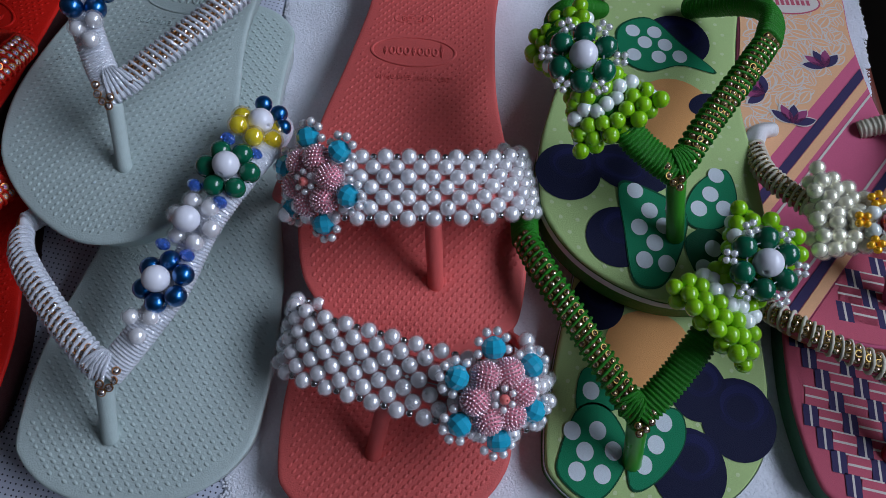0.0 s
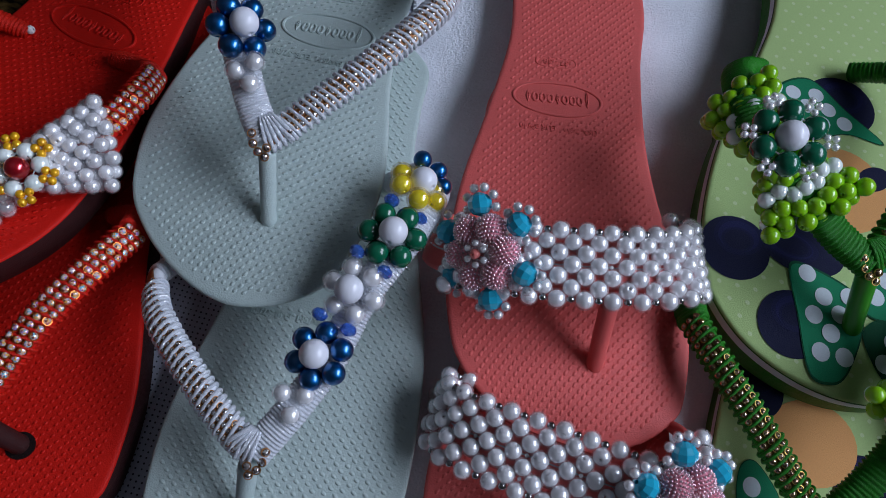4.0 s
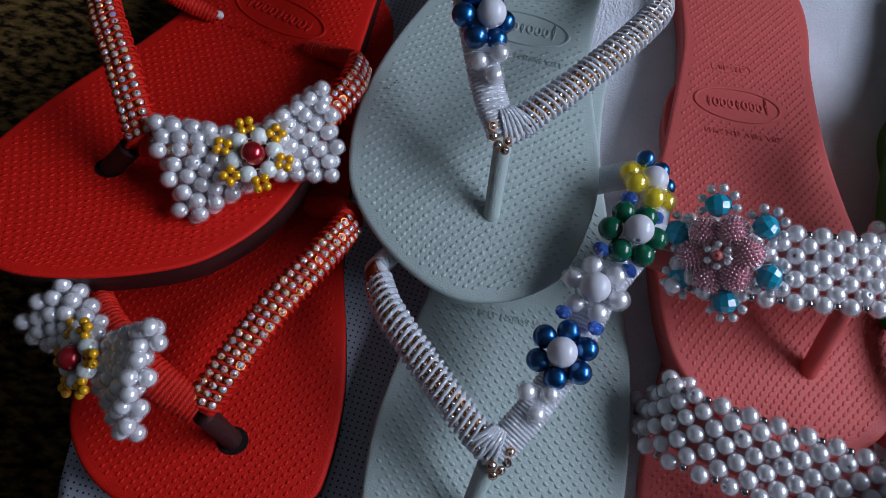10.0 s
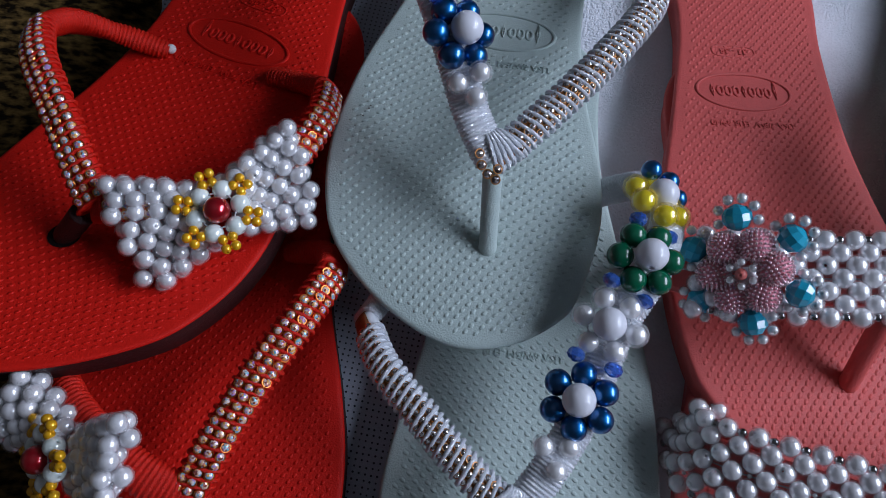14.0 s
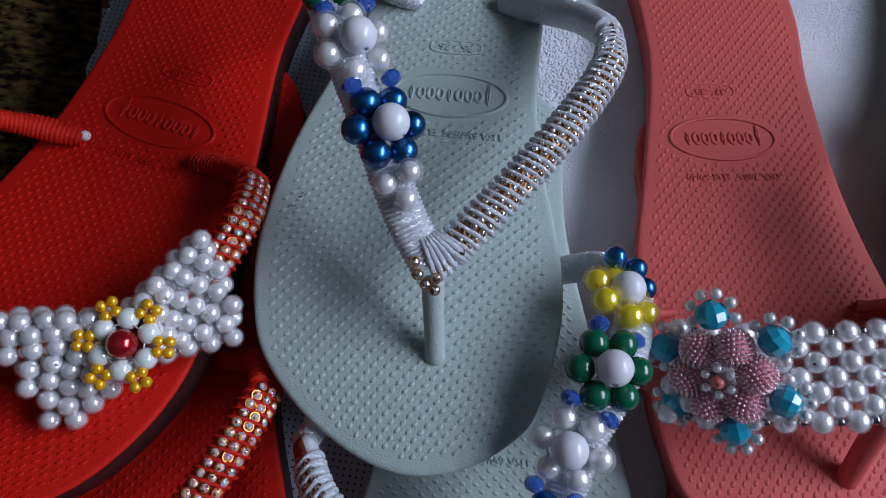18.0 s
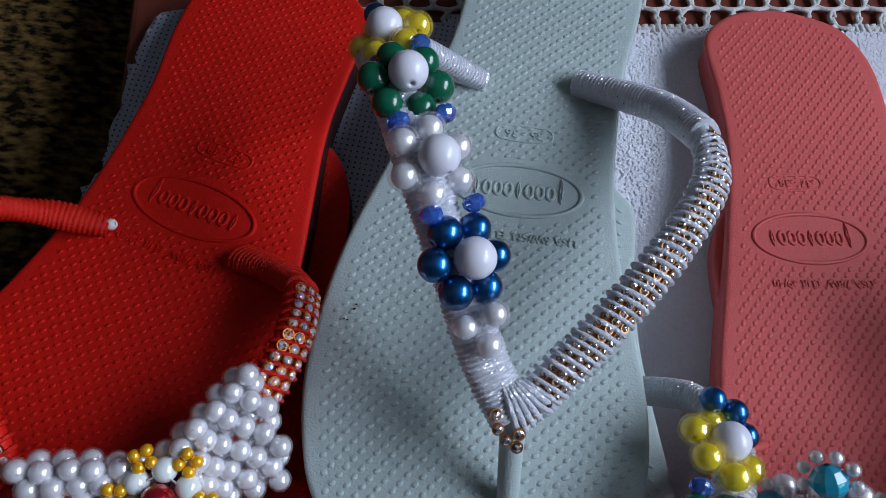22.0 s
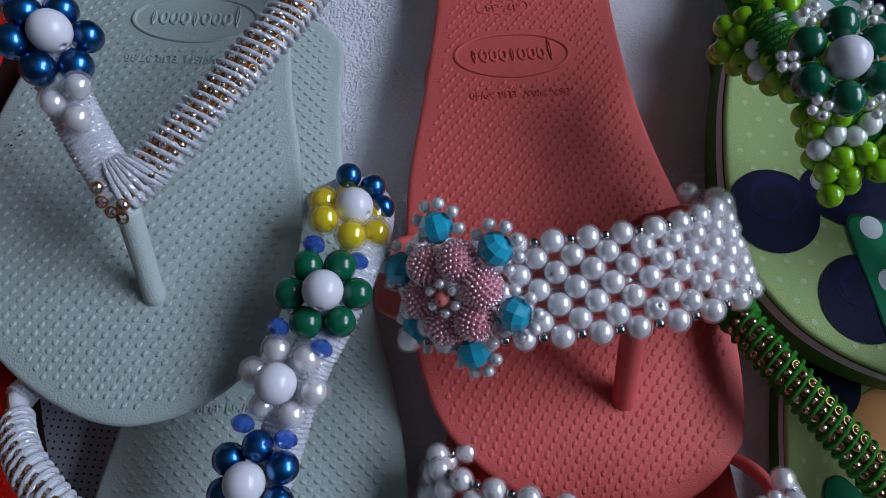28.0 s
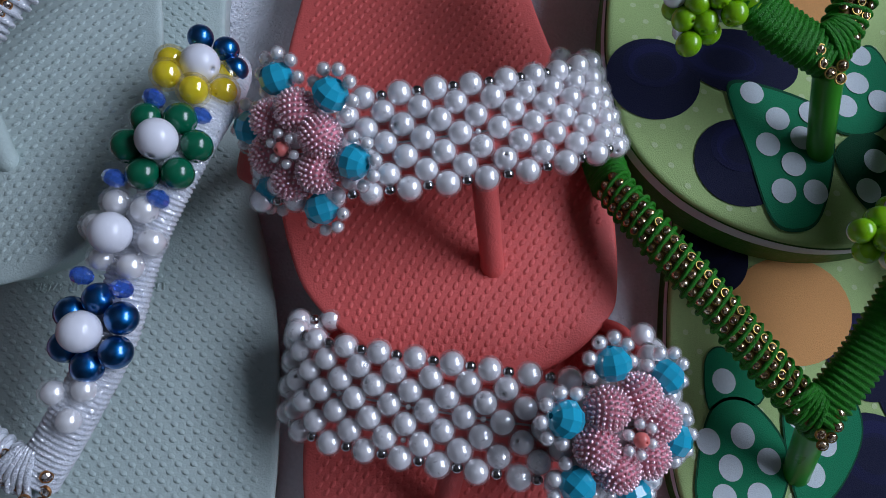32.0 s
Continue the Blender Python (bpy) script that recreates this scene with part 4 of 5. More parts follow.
def grey_pair():
    # upper sandal
    s = SOLES["grey_a"]
    f = flipflop("grey-green rubber flip-flop with beaded flowers, lying on its twin")
    so = sole_parts(f, s, GREY, GREY, tread=GREY, taper=0.005, clear=((0.1308, 0.0, 0.012, 0.024),))
    marks(so, s, GREY, 0.1308, "35 - 36", "USA 6W/5M  EUR 37/38")
    for x, y, r in ((-0.1685, 0.2046, 0.0005), (-0.1706, 0.2012, 0.0004), (-0.1715, 0.2016, 0.0003), (-0.1679, 0.2060, 0.0004)):
        disc(so, s, x, y, r, r * 0.7, MAROON, 0.0006, "dirt_speck", 8)
    V = (-0.1264, 0.1682, 0.0772)
    toe_post(f, (-0.1262, 0.1466, 0.0544), (-0.1262, 0.1650, 0.0742), 0.0028, 0.0034, GREY, "plain grey-green toe post")
    right = [V, (-0.105, 0.1865, 0.082), (-0.083, 0.2085, 0.085), (-0.067, 0.230, 0.083), (-0.0615, 0.249, 0.0735), (-0.068, 0.268, 0.059), (-0.0886, 0.2868, 0.0428)]
    fr = [UP, (0.1, -0.25, 1), (0.25, -0.15, 1), (0.6, 0.05, 0.9), (0.9, 0.3, 0.6), (0.8, 0.5, 0.6), (0.5, 0.6, 0.7)]
    gem_strap(f, right[:5], fr[:5], WHITE_RUB, WHITE_THREAD, STONE_COPPER, 0.05, 0.97, pitch=0.0027, r=0.00079, stone=0.0023, label="strap wound with silver-white thread over copper-set rhinestones")
    wrapped_strap(f, right[4:], fr[4:], WHITE_THREAD, width=0.0122, thick=0.0092, label="end of the strap wound with white glitter thread")
    left = [V, (-0.1335, 0.1830, 0.0820), (-0.1405, 0.2035, 0.0905), (-0.1485, 0.2285, 0.0965), (-0.1555, 0.2540, 0.0935), (-0.1600, 0.2755, 0.0810), (-0.1500, 0.2890, 0.0620), (-0.1252, 0.2896, 0.0420)]
    fl = [UP, (-0.1, -0.2, 1), (-0.1, -0.15, 1), (-0.1, 0, 1), (-0.2, 0.2, 1), (-0.3, 0.6, 0.8), (-0.5, 0.8, 0.5), (0, 0.8, 0.6)]
    st = wrapped_strap(f, left, fl, WHITE_THREAD, label="strap wound with white glitter thread")
    knot(f, V, WHITE_THREAD, STONE_COPPER, right[1])
    row = [(-0.136, 0.2041, 0.0989), (-0.1441, 0.2285, 0.1051), (-0.1511, 0.2541, 0.1024), (-0.1573, 0.2765, 0.0907)]
    flower_row(f, row, [(0.45, -0.20, 1), (0.40, -0.15, 1), (0.12, 0.08, 1), (-0.40, 0.50, 0.8)],
               [(-0.1385, 0.189, 0.0905), (-0.1315, 0.1915, 0.093), (-0.1328, 0.1845, 0.0895)], [(-0.160, 0.286, 0.083), (-0.153, 0.287, 0.080)])
    # lower sandal
    s = SOLES["grey_b"]
    f = flipflop("grey-green rubber flip-flop with beaded flowers, partly under its twin")
    so = sole_parts(f, s, GREY, GREY_PALE, tread=GREY, taper=0.003, clear=((0.122, -0.002, 0.012, 0.024),))
    text_on(so, s, 0.1055, -0.002, "USA 6W/5M  EUR 37/38", 0.0040, GREY)
    V = (-0.1205, 0.0590, 0.0475)
    toe_post(f, (-0.1259, 0.0385, 0.0215), (-0.1222, 0.0555, 0.0445), 0.0030, 0.0036, GREY, "plain grey-green toe post")
    left = [V, (-0.135, 0.073, 0.051), (-0.1505, 0.091, 0.0525), (-0.1625, 0.1075, 0.0505), (-0.1680, 0.1235, 0.0440), (-0.158, 0.1385, 0.0340), (-0.146, 0.144, 0.0225)]
    fl = [UP, (-0.1, -0.25, 1), (-0.2, -0.2, 1), (-0.5, -0.1, 0.9), (-0.9, 0.1, 0.5), (-0.7, 0.5, 0.5), (-0.3, 0.8, 0.4)]
    gem_strap(f, left[:5], fl[:5], WHITE_RUB, WHITE_THREAD, STONE_COPPER, 0.04, 0.95, pitch=0.0027, r=0.00079, stone=0.0023, label="strap wound with silver-white thread over copper-set rhinestones")
    wrapped_strap(f, left[4:], fl[4:], WHITE_THREAD, label="end of the strap wound with white glitter thread")
    right = [V, (-0.1080, 0.0745, 0.0525), (-0.0965, 0.0925, 0.0560), (-0.0865, 0.1150, 0.0620), (-0.0725, 0.1360, 0.0675), (-0.0625, 0.1605, 0.0600), (-0.0660, 0.1745, 0.0480), (-0.0810, 0.1810, 0.0230)]
    fr = [UP, (0.05, -0.25, 1), (0.05, -0.25, 1), (0, -0.2, 1), (0.1, -0.1, 1), (0.4, 0.2, 0.9), (0.7, 0.6, 0.5), (0.5, 0.9, 0.3)]
    wrapped_strap(f, right, fr, WHITE_THREAD, label="strap wound with white glitter thread")
    knot(f, V, WHITE_THREAD, STONE_COPPER, left[1])
    row = [(-0.1012, 0.0923, 0.0649), (-0.091, 0.1149, 0.0709), (-0.0768, 0.136, 0.0768), (-0.0671, 0.1609, 0.0695)]
    flower_row(f, row, [(-0.25, -0.10, 1), (-0.30, -0.20, 1), (0.08, -0.08, 1), (0.50, 0.55, 0.8)],
               [(-0.1115, 0.0795, 0.0565), (-0.1035, 0.0790, 0.0575), (-0.1080, 0.0720, 0.0560)], [(-0.068, 0.1725, 0.0645), (-0.0615, 0.169, 0.0625), (-0.0595, 0.1625, 0.0620)])


BERRY = {}


def berry_mesh():
    """A bead covered with tiny metallic seeds."""
    if "m" not in BERRY:
        V, Fc, S = [], [], []
        core = 0.86
        for j in range(9):
            for i in range(14):
                a, b = math.pi * j / 8, 2 * math.pi * i / 14
                V.append((core * math.sin(a) * math.cos(b), core * math.sin(a) * math.sin(b), core * math.cos(a)))
        for j in range(8):
            for i in range(14):
                Fc.append((j * 14 + i, (j + 1) * 14 + i, (j + 1) * 14 + (i + 1) % 14, j * 14 + (i + 1) % 14))
                S.append(1)
        n = 180
        for k in range(n):
            z = 1 - 2 * (k + 0.5) / n
            r, t = math.sqrt(1 - z * z), k * 2.39996
            c = vec(r * math.cos(t), r * math.sin(t), z)
            x = unit(np.cross(c, (0.3, 0.5, 0.8)))
            y = np.cross(c, x)
            b = len(V)
            V.append(c * 1.04)
            for rr, h in ((0.058, 1.016), (0.090, 0.95), (0.074, 0.87)):
                V += [c * h + rr * (math.cos(q) * x + math.sin(q) * y) for q in (2 * math.pi * m / 6 for m in range(6))]
            for m in range(6):
                Fc.append((b, b + 1 + m, b + 1 + (m + 1) % 6))
                S.append(0)
                for lv in (0, 6):
                    Fc.append((b + 1 + lv + m, b + 7 + lv + m, b + 7 + lv + (m + 1) % 6, b + 1 + lv + (m + 1) % 6))
                    S.append(0)
        BERRY["m"] = mesh_of("berry_bead", V, Fc, [PINK_SEED, PINK_CORE], slots=S)
    return BERRY["m"]


def coral_flower(par, c, n, first):
    """Six seeded petals ringed by six turquoise beads, each with a collar of small pearls; first: the way to one turquoise bead."""
    n = unit(n)
    b1 = unit(np.cross((0, 1, 0), n))
    b2 = np.cross(n, b1)
    c = vec(*c)
    spin = math.atan2(vec(*first) @ b2, vec(*first) @ b1)

    def at(a, r, h):
        return c + r * (math.cos(a) * b1 + math.sin(a) * b2) + n * h

    f = part("bead_flower", band_mesh("bead_flower", [at(t, 0.011, -0.001) for t in np.linspace(0, 6.2832, 25)], [n] * 25, 0.0006, 0.0006, NYLON, 0.002, 6), par, "pink seeded flower ringed by turquoise beads and small pearls")
    bead(ball(CORAL_SEED, 16, 0.16), at(0, 0, 0.0072), 0.0040, f, n, "centre_bead")
    for k in range(6):
        a = spin + 2 * math.pi * (k + 0.5) / 6
        bead(ball(PEARL_SMALL, 14, 0.2), at(a + 0.4, 0.0040, 0.0068), 0.0031, f, None, "seed_pearl")
        bead(berry_mesh(), at(a, 0.0096, 0.0022), 0.0116, f, (math.cos(a), math.sin(a), 0.2), "berry_bead")
        a2 = a - math.pi / 6
        bead(faceted(TURQ, 0.92), at(a2, 0.0178, 0.0), 0.0098, f, at(a2, 1, 0) - c, "turquoise_bead")
        for q in (-105, -62, -20, 20, 62, 105):
            t = a2 + radians(q)
            bead(ball(PEARL_SMALL, 14, 0.2), at(a2, 0.0178, -0.0008) + 0.0064 * (math.cos(t) * b1 + math.sin(t) * b2), 0.0040, f, None, "small_pearl")
    return f


def pearl_band(par, pts, faces, rows=7, across=0.0043, along=0.0101, d=0.0074, s0=0.05, s1=0.95, odd=None):
    """A net of pearls over a plain strap, with silver seeds along both edges."""
    low = [tuple(vec(*p) - unit(f) * 0.0035) for p, f in zip(pts, faces)]
    st = part("strap", band_mesh("strap", low, faces, 0.017, 0.004, CORAL, 0.0025, 14, power=0.6), par, "coral strap under the pearls")
    under = [tuple(vec(*p) - unit(f) * 0.0016) for p, f in zip(pts, faces)]
    net = part("pearl_net", band_mesh("pearl_net", under, faces, 0.0008, 0.0004, NYLON, 0.003, 6), par, "net of white pearls and silver seed beads")
    P, T, N, B, q = rail(pts, faces, 0.0005)
    n = int(q[-1] * (s1 - s0) / along)
    for k in range(n * 2 + 1):
        s = q[-1] * s0 + k * along / 2
        i = min(len(P) - 1, int(np.searchsorted(q, s)))
        for r in range(rows):
            if (r + k) % 2 == 0:
                c = P[i] + B[i] * (r - (rows - 1) / 2) * across
                bead(ball(PEARL, 20, 0.15), c + N[i] * RNG.uniform(-0.0003, 0.0003), d * RNG.uniform(0.96, 1.03), net, None, "pearl") if odd is None or np.linalg.norm(c - vec(*odd)) > 0.0042 else bead(ball(PEARL_CREAM, 20, 0.15), c, d, net, None, "pearl", "pearl of a yellower shade")
            elif r in (0, rows - 1):
                bead(ball(SILVER, 10, 0.25, rings=6), P[i] + B[i] * (r - (rows - 1) / 2) * across, 0.0031, net, T[i], "silver_seed_bead")
            elif RNG.random() < 0.12:
                bead(ball(PEARL_CLEAR, 10, 0.25, rings=6), P[i] + B[i] * (r - (rows - 1) / 2) * across - N[i] * 0.0008, 0.0019, net, T[i], "seed_bead")
    return st


def coral_pair():
    s = SOLES["coral_a"]
    f = flipflop("coral rubber flip-flop with broad pearl strap, lying on its twin")
    so = sole_parts(f, s, CORAL, CORAL, tread=CORAL, taper=0.003, high=0.00030, tread_step=(0.0021, 0.0040), tread_size=(0.00085, 0.0014), ang=0.9, clear=((0.155, 0.009, 0.0115, 0.0235),))
    marks(so, s, CORAL, 0.155, "37 - 38", "USA 7/8W  EUR 39/40", 0.009)
    toe_post(f, (0.0068, 0.1026, 0.0347), (0.0050, 0.1185, 0.0635), 0.0034, 0.0036, CORAL, "plain coral toe post")
    pts = [(-0.047, 0.163, 0.0305), (-0.0610, 0.153, 0.0400), (-0.0625, 0.142, 0.0520), (-0.0446, 0.1345, 0.0620), (-0.011, 0.131, 0.0690), (0.018, 0.132, 0.0680), (0.0385, 0.138, 0.0600), (0.0475, 0.146, 0.0470), (0.043, 0.158, 0.0370), (0.031, 0.164, 0.0305)]
    fc = [(-0.6, 0.3, 0.5), (-0.9, 0, 0.3), (-0.7, -0.1, 0.7), (-0.25, -0.2, 1), (0, -0.2, 1), (0.12, -0.15, 1), (0.5, 0, 0.85), (0.95, 0.1, 0.3), (0.8, 0.6, 0.2), (0.3, 0.8, 0.5)]
    pearl_band(f, pts, fc, s0=0.25)
    coral_flower(f, (-0.0425, 0.1340, 0.0680), (-0.86, -0.63, 1), (0.0105, 0.0063, 0.013))
    s = SOLES["coral_b"]
    f = flipflop("coral rubber flip-flop with broad pearl strap, partly under its twin")
    sole_parts(f, s, CORAL, CORAL, tread=CORAL, taper=0.003, high=0.00030, tread_step=(0.0021, 0.0040), tread_size=(0.00085, 0.0014), ang=-0.9)
    toe_post(f, (-0.0184, 0.0333, 0.0172), (-0.0125, 0.0500, 0.0470), 0.0032, 0.0036, CORAL, "plain coral toe post")
    pts = [(-0.042, 0.098, 0.018), (-0.0535, 0.087, 0.0260), (-0.0550, 0.0790, 0.0350), (-0.0450, 0.0715, 0.0450), (-0.020, 0.0625, 0.0520), (0.006, 0.0545, 0.0550), (0.031, 0.0490, 0.0525), (0.0470, 0.0580, 0.0430), (0.0480, 0.0760, 0.0320), (0.037, 0.089, 0.0180)]
    fc = [(-0.4, 0.5, 0.5), (-0.9, 0, 0.3), (-0.8, -0.1, 0.6), (-0.4, -0.15, 1), (-0.1, -0.15, 1), (0, -0.2, 1), (0.3, -0.25, 1), (0.8, 0, 0.5), (0.8, 0.5, 0.3), (0.3, 0.8, 0.4)]
    pearl_band(f, pts, fc, s1=0.88, odd=(-0.026, 0.069, 0.0505))
    coral_flower(f, (0.0290, 0.0500, 0.0590), (0.40, -0.50, 1), (-0.001, 0.014, 0.008))


def bead_bow(par, c, wings, face, d, main, accent=None, label="", layers=2, neck=0.42, puff=0.35):
    """Two fans of beads woven to a bow. wings: for each, the top and bottom corner."""
    c, face = vec(*c), unit(face)
    bow = part("bead_bow", band_mesh("bead_bow", [vec(*wings[0][0]) * 0.5 + vec(*wings[0][1]) * 0.5, c - face * 0.004, vec(*wings[1][0]) * 0.5 + vec(*wings[1][1]) * 0.5], [face] * 3, 0.0012, 0.0012, NYLON, 0.003, 6), par, label)
    for top, bot in wings:
        top, bot = vec(*top), vec(*bot)
        mid = (top + bot) / 2
        out = unit(mid - c)
        across = unit(top - bot)
        n = unit(np.cross(across, out))
        if n @ face < 0:
            n = -n
        start = c - face * 0.004
        wide = np.linalg.norm(top - bot)
        rows = max(3, int(round(wide / (d * 0.90))) + 1)
        for lay in range(layers):
            for r in range(rows):
                t = r / (rows - 1)
                edge = top + (bot - top) * t
                hold = start + (mid - start) * 0.10 + across * wide / 2 * neck * (1 - 2 * t)
                k = max(2, int(round(np.linalg.norm(edge - hold) / (d * 1.02))))
                for i in range(k):
                    y = (i + (0.5 if (r + lay) % 2 else 0.0) + (0.3 if r in (0, rows - 1) else 0.0)) / k
                    p = edge + (hold - edge) * y + n * d * (puff * (1 - (2 * t - 1) ** 2) - lay * 0.72)
                    p = p + vec(RNG.gauss(0, 1), RNG.gauss(0, 1), RNG.gauss(0, 1)) * d * 0.04
                    is_mint = accent is not None and ((lay == 0 and i == k // 2) or (lay == 1 and i == 0 and r % 2 == 0))
                    if is_mint:
                        bead(ball(accent, 20, 0.15), p, d * 0.98, bow, None, "opal_bead")
                    else:
                        bead(ball(main, 20, 0.15), p, d * RNG.uniform(1.0, 1.06), bow, None, "bead")
    return bow


def small_flower(par, c, n, up, centre, petal, cluster, dc, dp, ring, rc, dcl, nc=6, facet=True, label=""):
    n = unit(n)
    b1 = unit(np.cross(up, n))
    b2 = np.cross(n, b1)
    c = vec(*c)
    f = part("bead_flower", band_mesh("bead_flower", [c + 0.8 * ring * (math.cos(t) * b1 + math.sin(t) * b2) for t in np.linspace(0, 6.2832, 21)], [n] * 21, 0.0006, 0.0006, NYLON, 0.002, 6), par, label)
    bead(ball(centre, 28, 0.13, rings=17), c + n * 0.001, dc, f, None, "centre_bead")
    for k in range(nc):
        a = 0.4 + 2 * math.pi * k / nc
        bead(faceted(petal) if facet else ball(petal, 24, 0.13, rings=13), c + ring * (math.cos(a) * b1 + math.sin(a) * b2) - n * 0.0015, dp, f, math.cos(a) * b1 + math.sin(a) * b2, "petal_bead")
        a += math.pi / nc
        q = c + rc * (math.cos(a) * b1 + math.sin(a) * b2) - n * 0.0004
        for x, y in ((-1, -1), (1, -1), (1, 1), (-1, 1)):
            bead(ball(cluster, 12, 0.2, rings=7), q + dcl * 0.47 * (x * (math.cos(a) * b1 + math.sin(a) * b2) + y * (-math.sin(a) * b1 + math.cos(a) * b2)), dcl, f, None, "seed_bead")
    return f


def red_pair():
    s = SOLES["red_a"]
    f = flipflop("red rubber flip-flop with a pearl bow, lying on its twin")
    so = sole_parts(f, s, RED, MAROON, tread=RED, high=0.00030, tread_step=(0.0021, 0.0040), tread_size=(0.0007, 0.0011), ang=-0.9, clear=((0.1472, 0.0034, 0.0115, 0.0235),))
    marks(so, s, RED, 0.1472, "37 - 38", "USA 7/8W  EUR 39/40", 0.0034)
    V = (-0.2560, 0.1560, 0.0630)
    # flat dark disc painted for the shade inside the hole round the post
    disc(so, s, -0.2716, 0.1521, 0.0056, 0.0050, INK["hole"], 0.0004, "post_hole")
    toe_post(f, (-0.2713, 0.1522, 0.0482), (-0.2615, 0.1553, 0.0600), 0.0036, 0.0042, MAROON, "dark toe post")
    left = [V, (-0.2665, 0.181, 0.0720), (-0.2795, 0.207, 0.0720), (-0.2850, 0.2250, 0.0655), (-0.2810, 0.2370, 0.0545), (-0.268, 0.2405, 0.0435), (-0.2506, 0.2379, 0.0360)]
    fl = [(-0.1, -0.1, 1), (-0.25, -0.1, 1), (-0.35, 0, 1), (-0.7, 0.3, 0.8), (-0.5, 0.8, 0.5), (-0.2, 0.6, 0.8), (0, 0.4, 1)]
    gem_strap(f, left[:4], fl[:4], RED, RED_THREAD, STONE_AB, 0.0, 1.0, width=0.0112, pitch=0.0032, r=0.0007, backing=RED_THREAD, stone=0.0031, label="strap wound with red thread over iridescent rhinestones")
    wrapped_strap(f, left[3:], fl[3:], RED_THREAD, pitch=0.0016, coil=0.0007, label="end of the strap wound with red thread", taper=((0, 1), (0.8, 0.8), (1, 0.5)))
    bead(ball(SATIN, 14, 0.3), (-0.2494, 0.2384, 0.0372), 0.0040, f, (1, 0, 0.3), "strap_plug", "pale plug at the strap end")
    right = [V, (-0.238, 0.1555, 0.0660), (-0.2147, 0.1590, 0.0640), (-0.197, 0.1725, 0.0620), (-0.1855, 0.193, 0.0600), (-0.1840, 0.210, 0.0520), (-0.193, 0.219, 0.0430), (-0.2065, 0.2257, 0.0380)]
    fr = [(-0.1, -0.1, 1), (0, -0.2, 1), (0.1, -0.2, 1), (0.35, -0.1, 1), (0.7, 0.1, 0.7), (0.8, 0.5, 0.4), (0.3, 0.8, 0.5), (0, 0.8, 0.6)]
    gem_strap(f, right[:6], fr[:6], RED, RED_THREAD, STONE_AB, 0.02, 0.98, width=0.0108, pitch=0.0032, r=0.0007, backing=RED_THREAD, stone=0.0031, label="strap wound with red thread over iridescent rhinestones")
    wrapped_strap(f, right[5:], fr[5:], RED_THREAD, pitch=0.0016, coil=0.0007, label="end of the strap wound with red thread")
    c = (-0.2147, 0.1523, 0.0713)
    bow = bead_bow(f, c, [((-0.2520, 0.1600, 0.0725), (-0.2375, 0.1300, 0.0545)), ((-0.1930, 0.1835, 0.0725), (-0.1865, 0.1560, 0.0540))], (0.05, -0.3, 1), 0.0064, PEARL, label="bow woven of white pearls")
    small_flower(f, (-0.2147, 0.1515, 0.0722), (0.05, -0.2, 1), (0, 1, 0), RED_BEAD, MINT_BEAD, GOLD_BEAD, 0.0086, 0.0065, 0.0073, 0.0110, 0.0034, facet=False, label="red pearl ringed by opal and gold beads")
    s = SOLES["red_b"]
    f = flipflop("red rubber flip-flop with a pearl bow, partly under its twin")
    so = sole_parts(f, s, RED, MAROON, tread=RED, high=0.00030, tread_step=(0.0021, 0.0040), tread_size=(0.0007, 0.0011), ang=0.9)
    # shade of this post's hole, also put in as a flat dark disc
    disc(so, s, -0.2140, 0.0592, 0.0058, 0.0052, INK["hole"], 0.0004, "post_hole")
    V = (-0.2225, 0.0665, 0.0435)
    toe_post(f, (-0.2146, 0.0597, 0.0205), (-0.2215, 0.0650, 0.0410), 0.0036, 0.0040, MAROON, "dark toe post")
    right = [V, (-0.2130, 0.0830, 0.0500), (-0.2010, 0.1030, 0.0540), (-0.1880, 0.1230, 0.0530), (-0.1800, 0.1400, 0.0460), (-0.1830, 0.1510, 0.0350), (-0.1970, 0.1560, 0.0230)]
    fr = [UP, (0.1, -0.2, 1), (0.15, -0.2, 1), (0.4, -0.1, 0.9), (0.9, 0.2, 0.5), (0.6, 0.8, 0.3), (0.2, 0.9, 0.4)]
    gem_strap(f, right[:5], fr[:5], RED, RED_THREAD, STONE_AB, 0.0, 1.0, width=0.0112, pitch=0.0032, r=0.0007, backing=RED_THREAD, stone=0.0031, label="strap wound with red thread over iridescent rhinestones")
    wrapped_strap(f, right[4:], fr[4:], RED_THREAD, pitch=0.0016, coil=0.0007, label="end of the strap wound with red thread")
    left = [V, (-0.2360, 0.0735, 0.0480), (-0.2520, 0.0860, 0.0480), (-0.2650, 0.1000, 0.0430), (-0.2720, 0.1150, 0.0350), (-0.2640, 0.1300, 0.0220)]
    fl = [UP, (-0.1, -0.2, 1), (-0.3, -0.2, 1), (-0.5, -0.1, 0.9), (-0.8, 0.3, 0.5), (-0.3, 0.9, 0.3)]
    wrapped_strap(f, left, fl, RED_THREAD, pitch=0.0017, coil=0.0008, label="strap wound with red thread")
    bead_bow(f, (-0.2575, 0.0780, 0.0530), [((-0.2340, 0.0850, 0.0760), (-0.2420, 0.0525, 0.0500)), ((-0.2735, 0.1030, 0.0580), (-0.2890, 0.0880, 0.0420))], (-0.3, -0.2, 1), 0.0064, PEARL, label="bow woven of white pearls")
    small_flower(f, (-0.2630, 0.0775, 0.0555), (-0.68, -0.25, 0.68), (0, 1, 0), RED_BEAD, MINT_BEAD, GOLD_BEAD, 0.0086, 0.0065, 0.0073, 0.0110, 0.0034, facet=False, label="red pearl ringed by opal and gold beads")


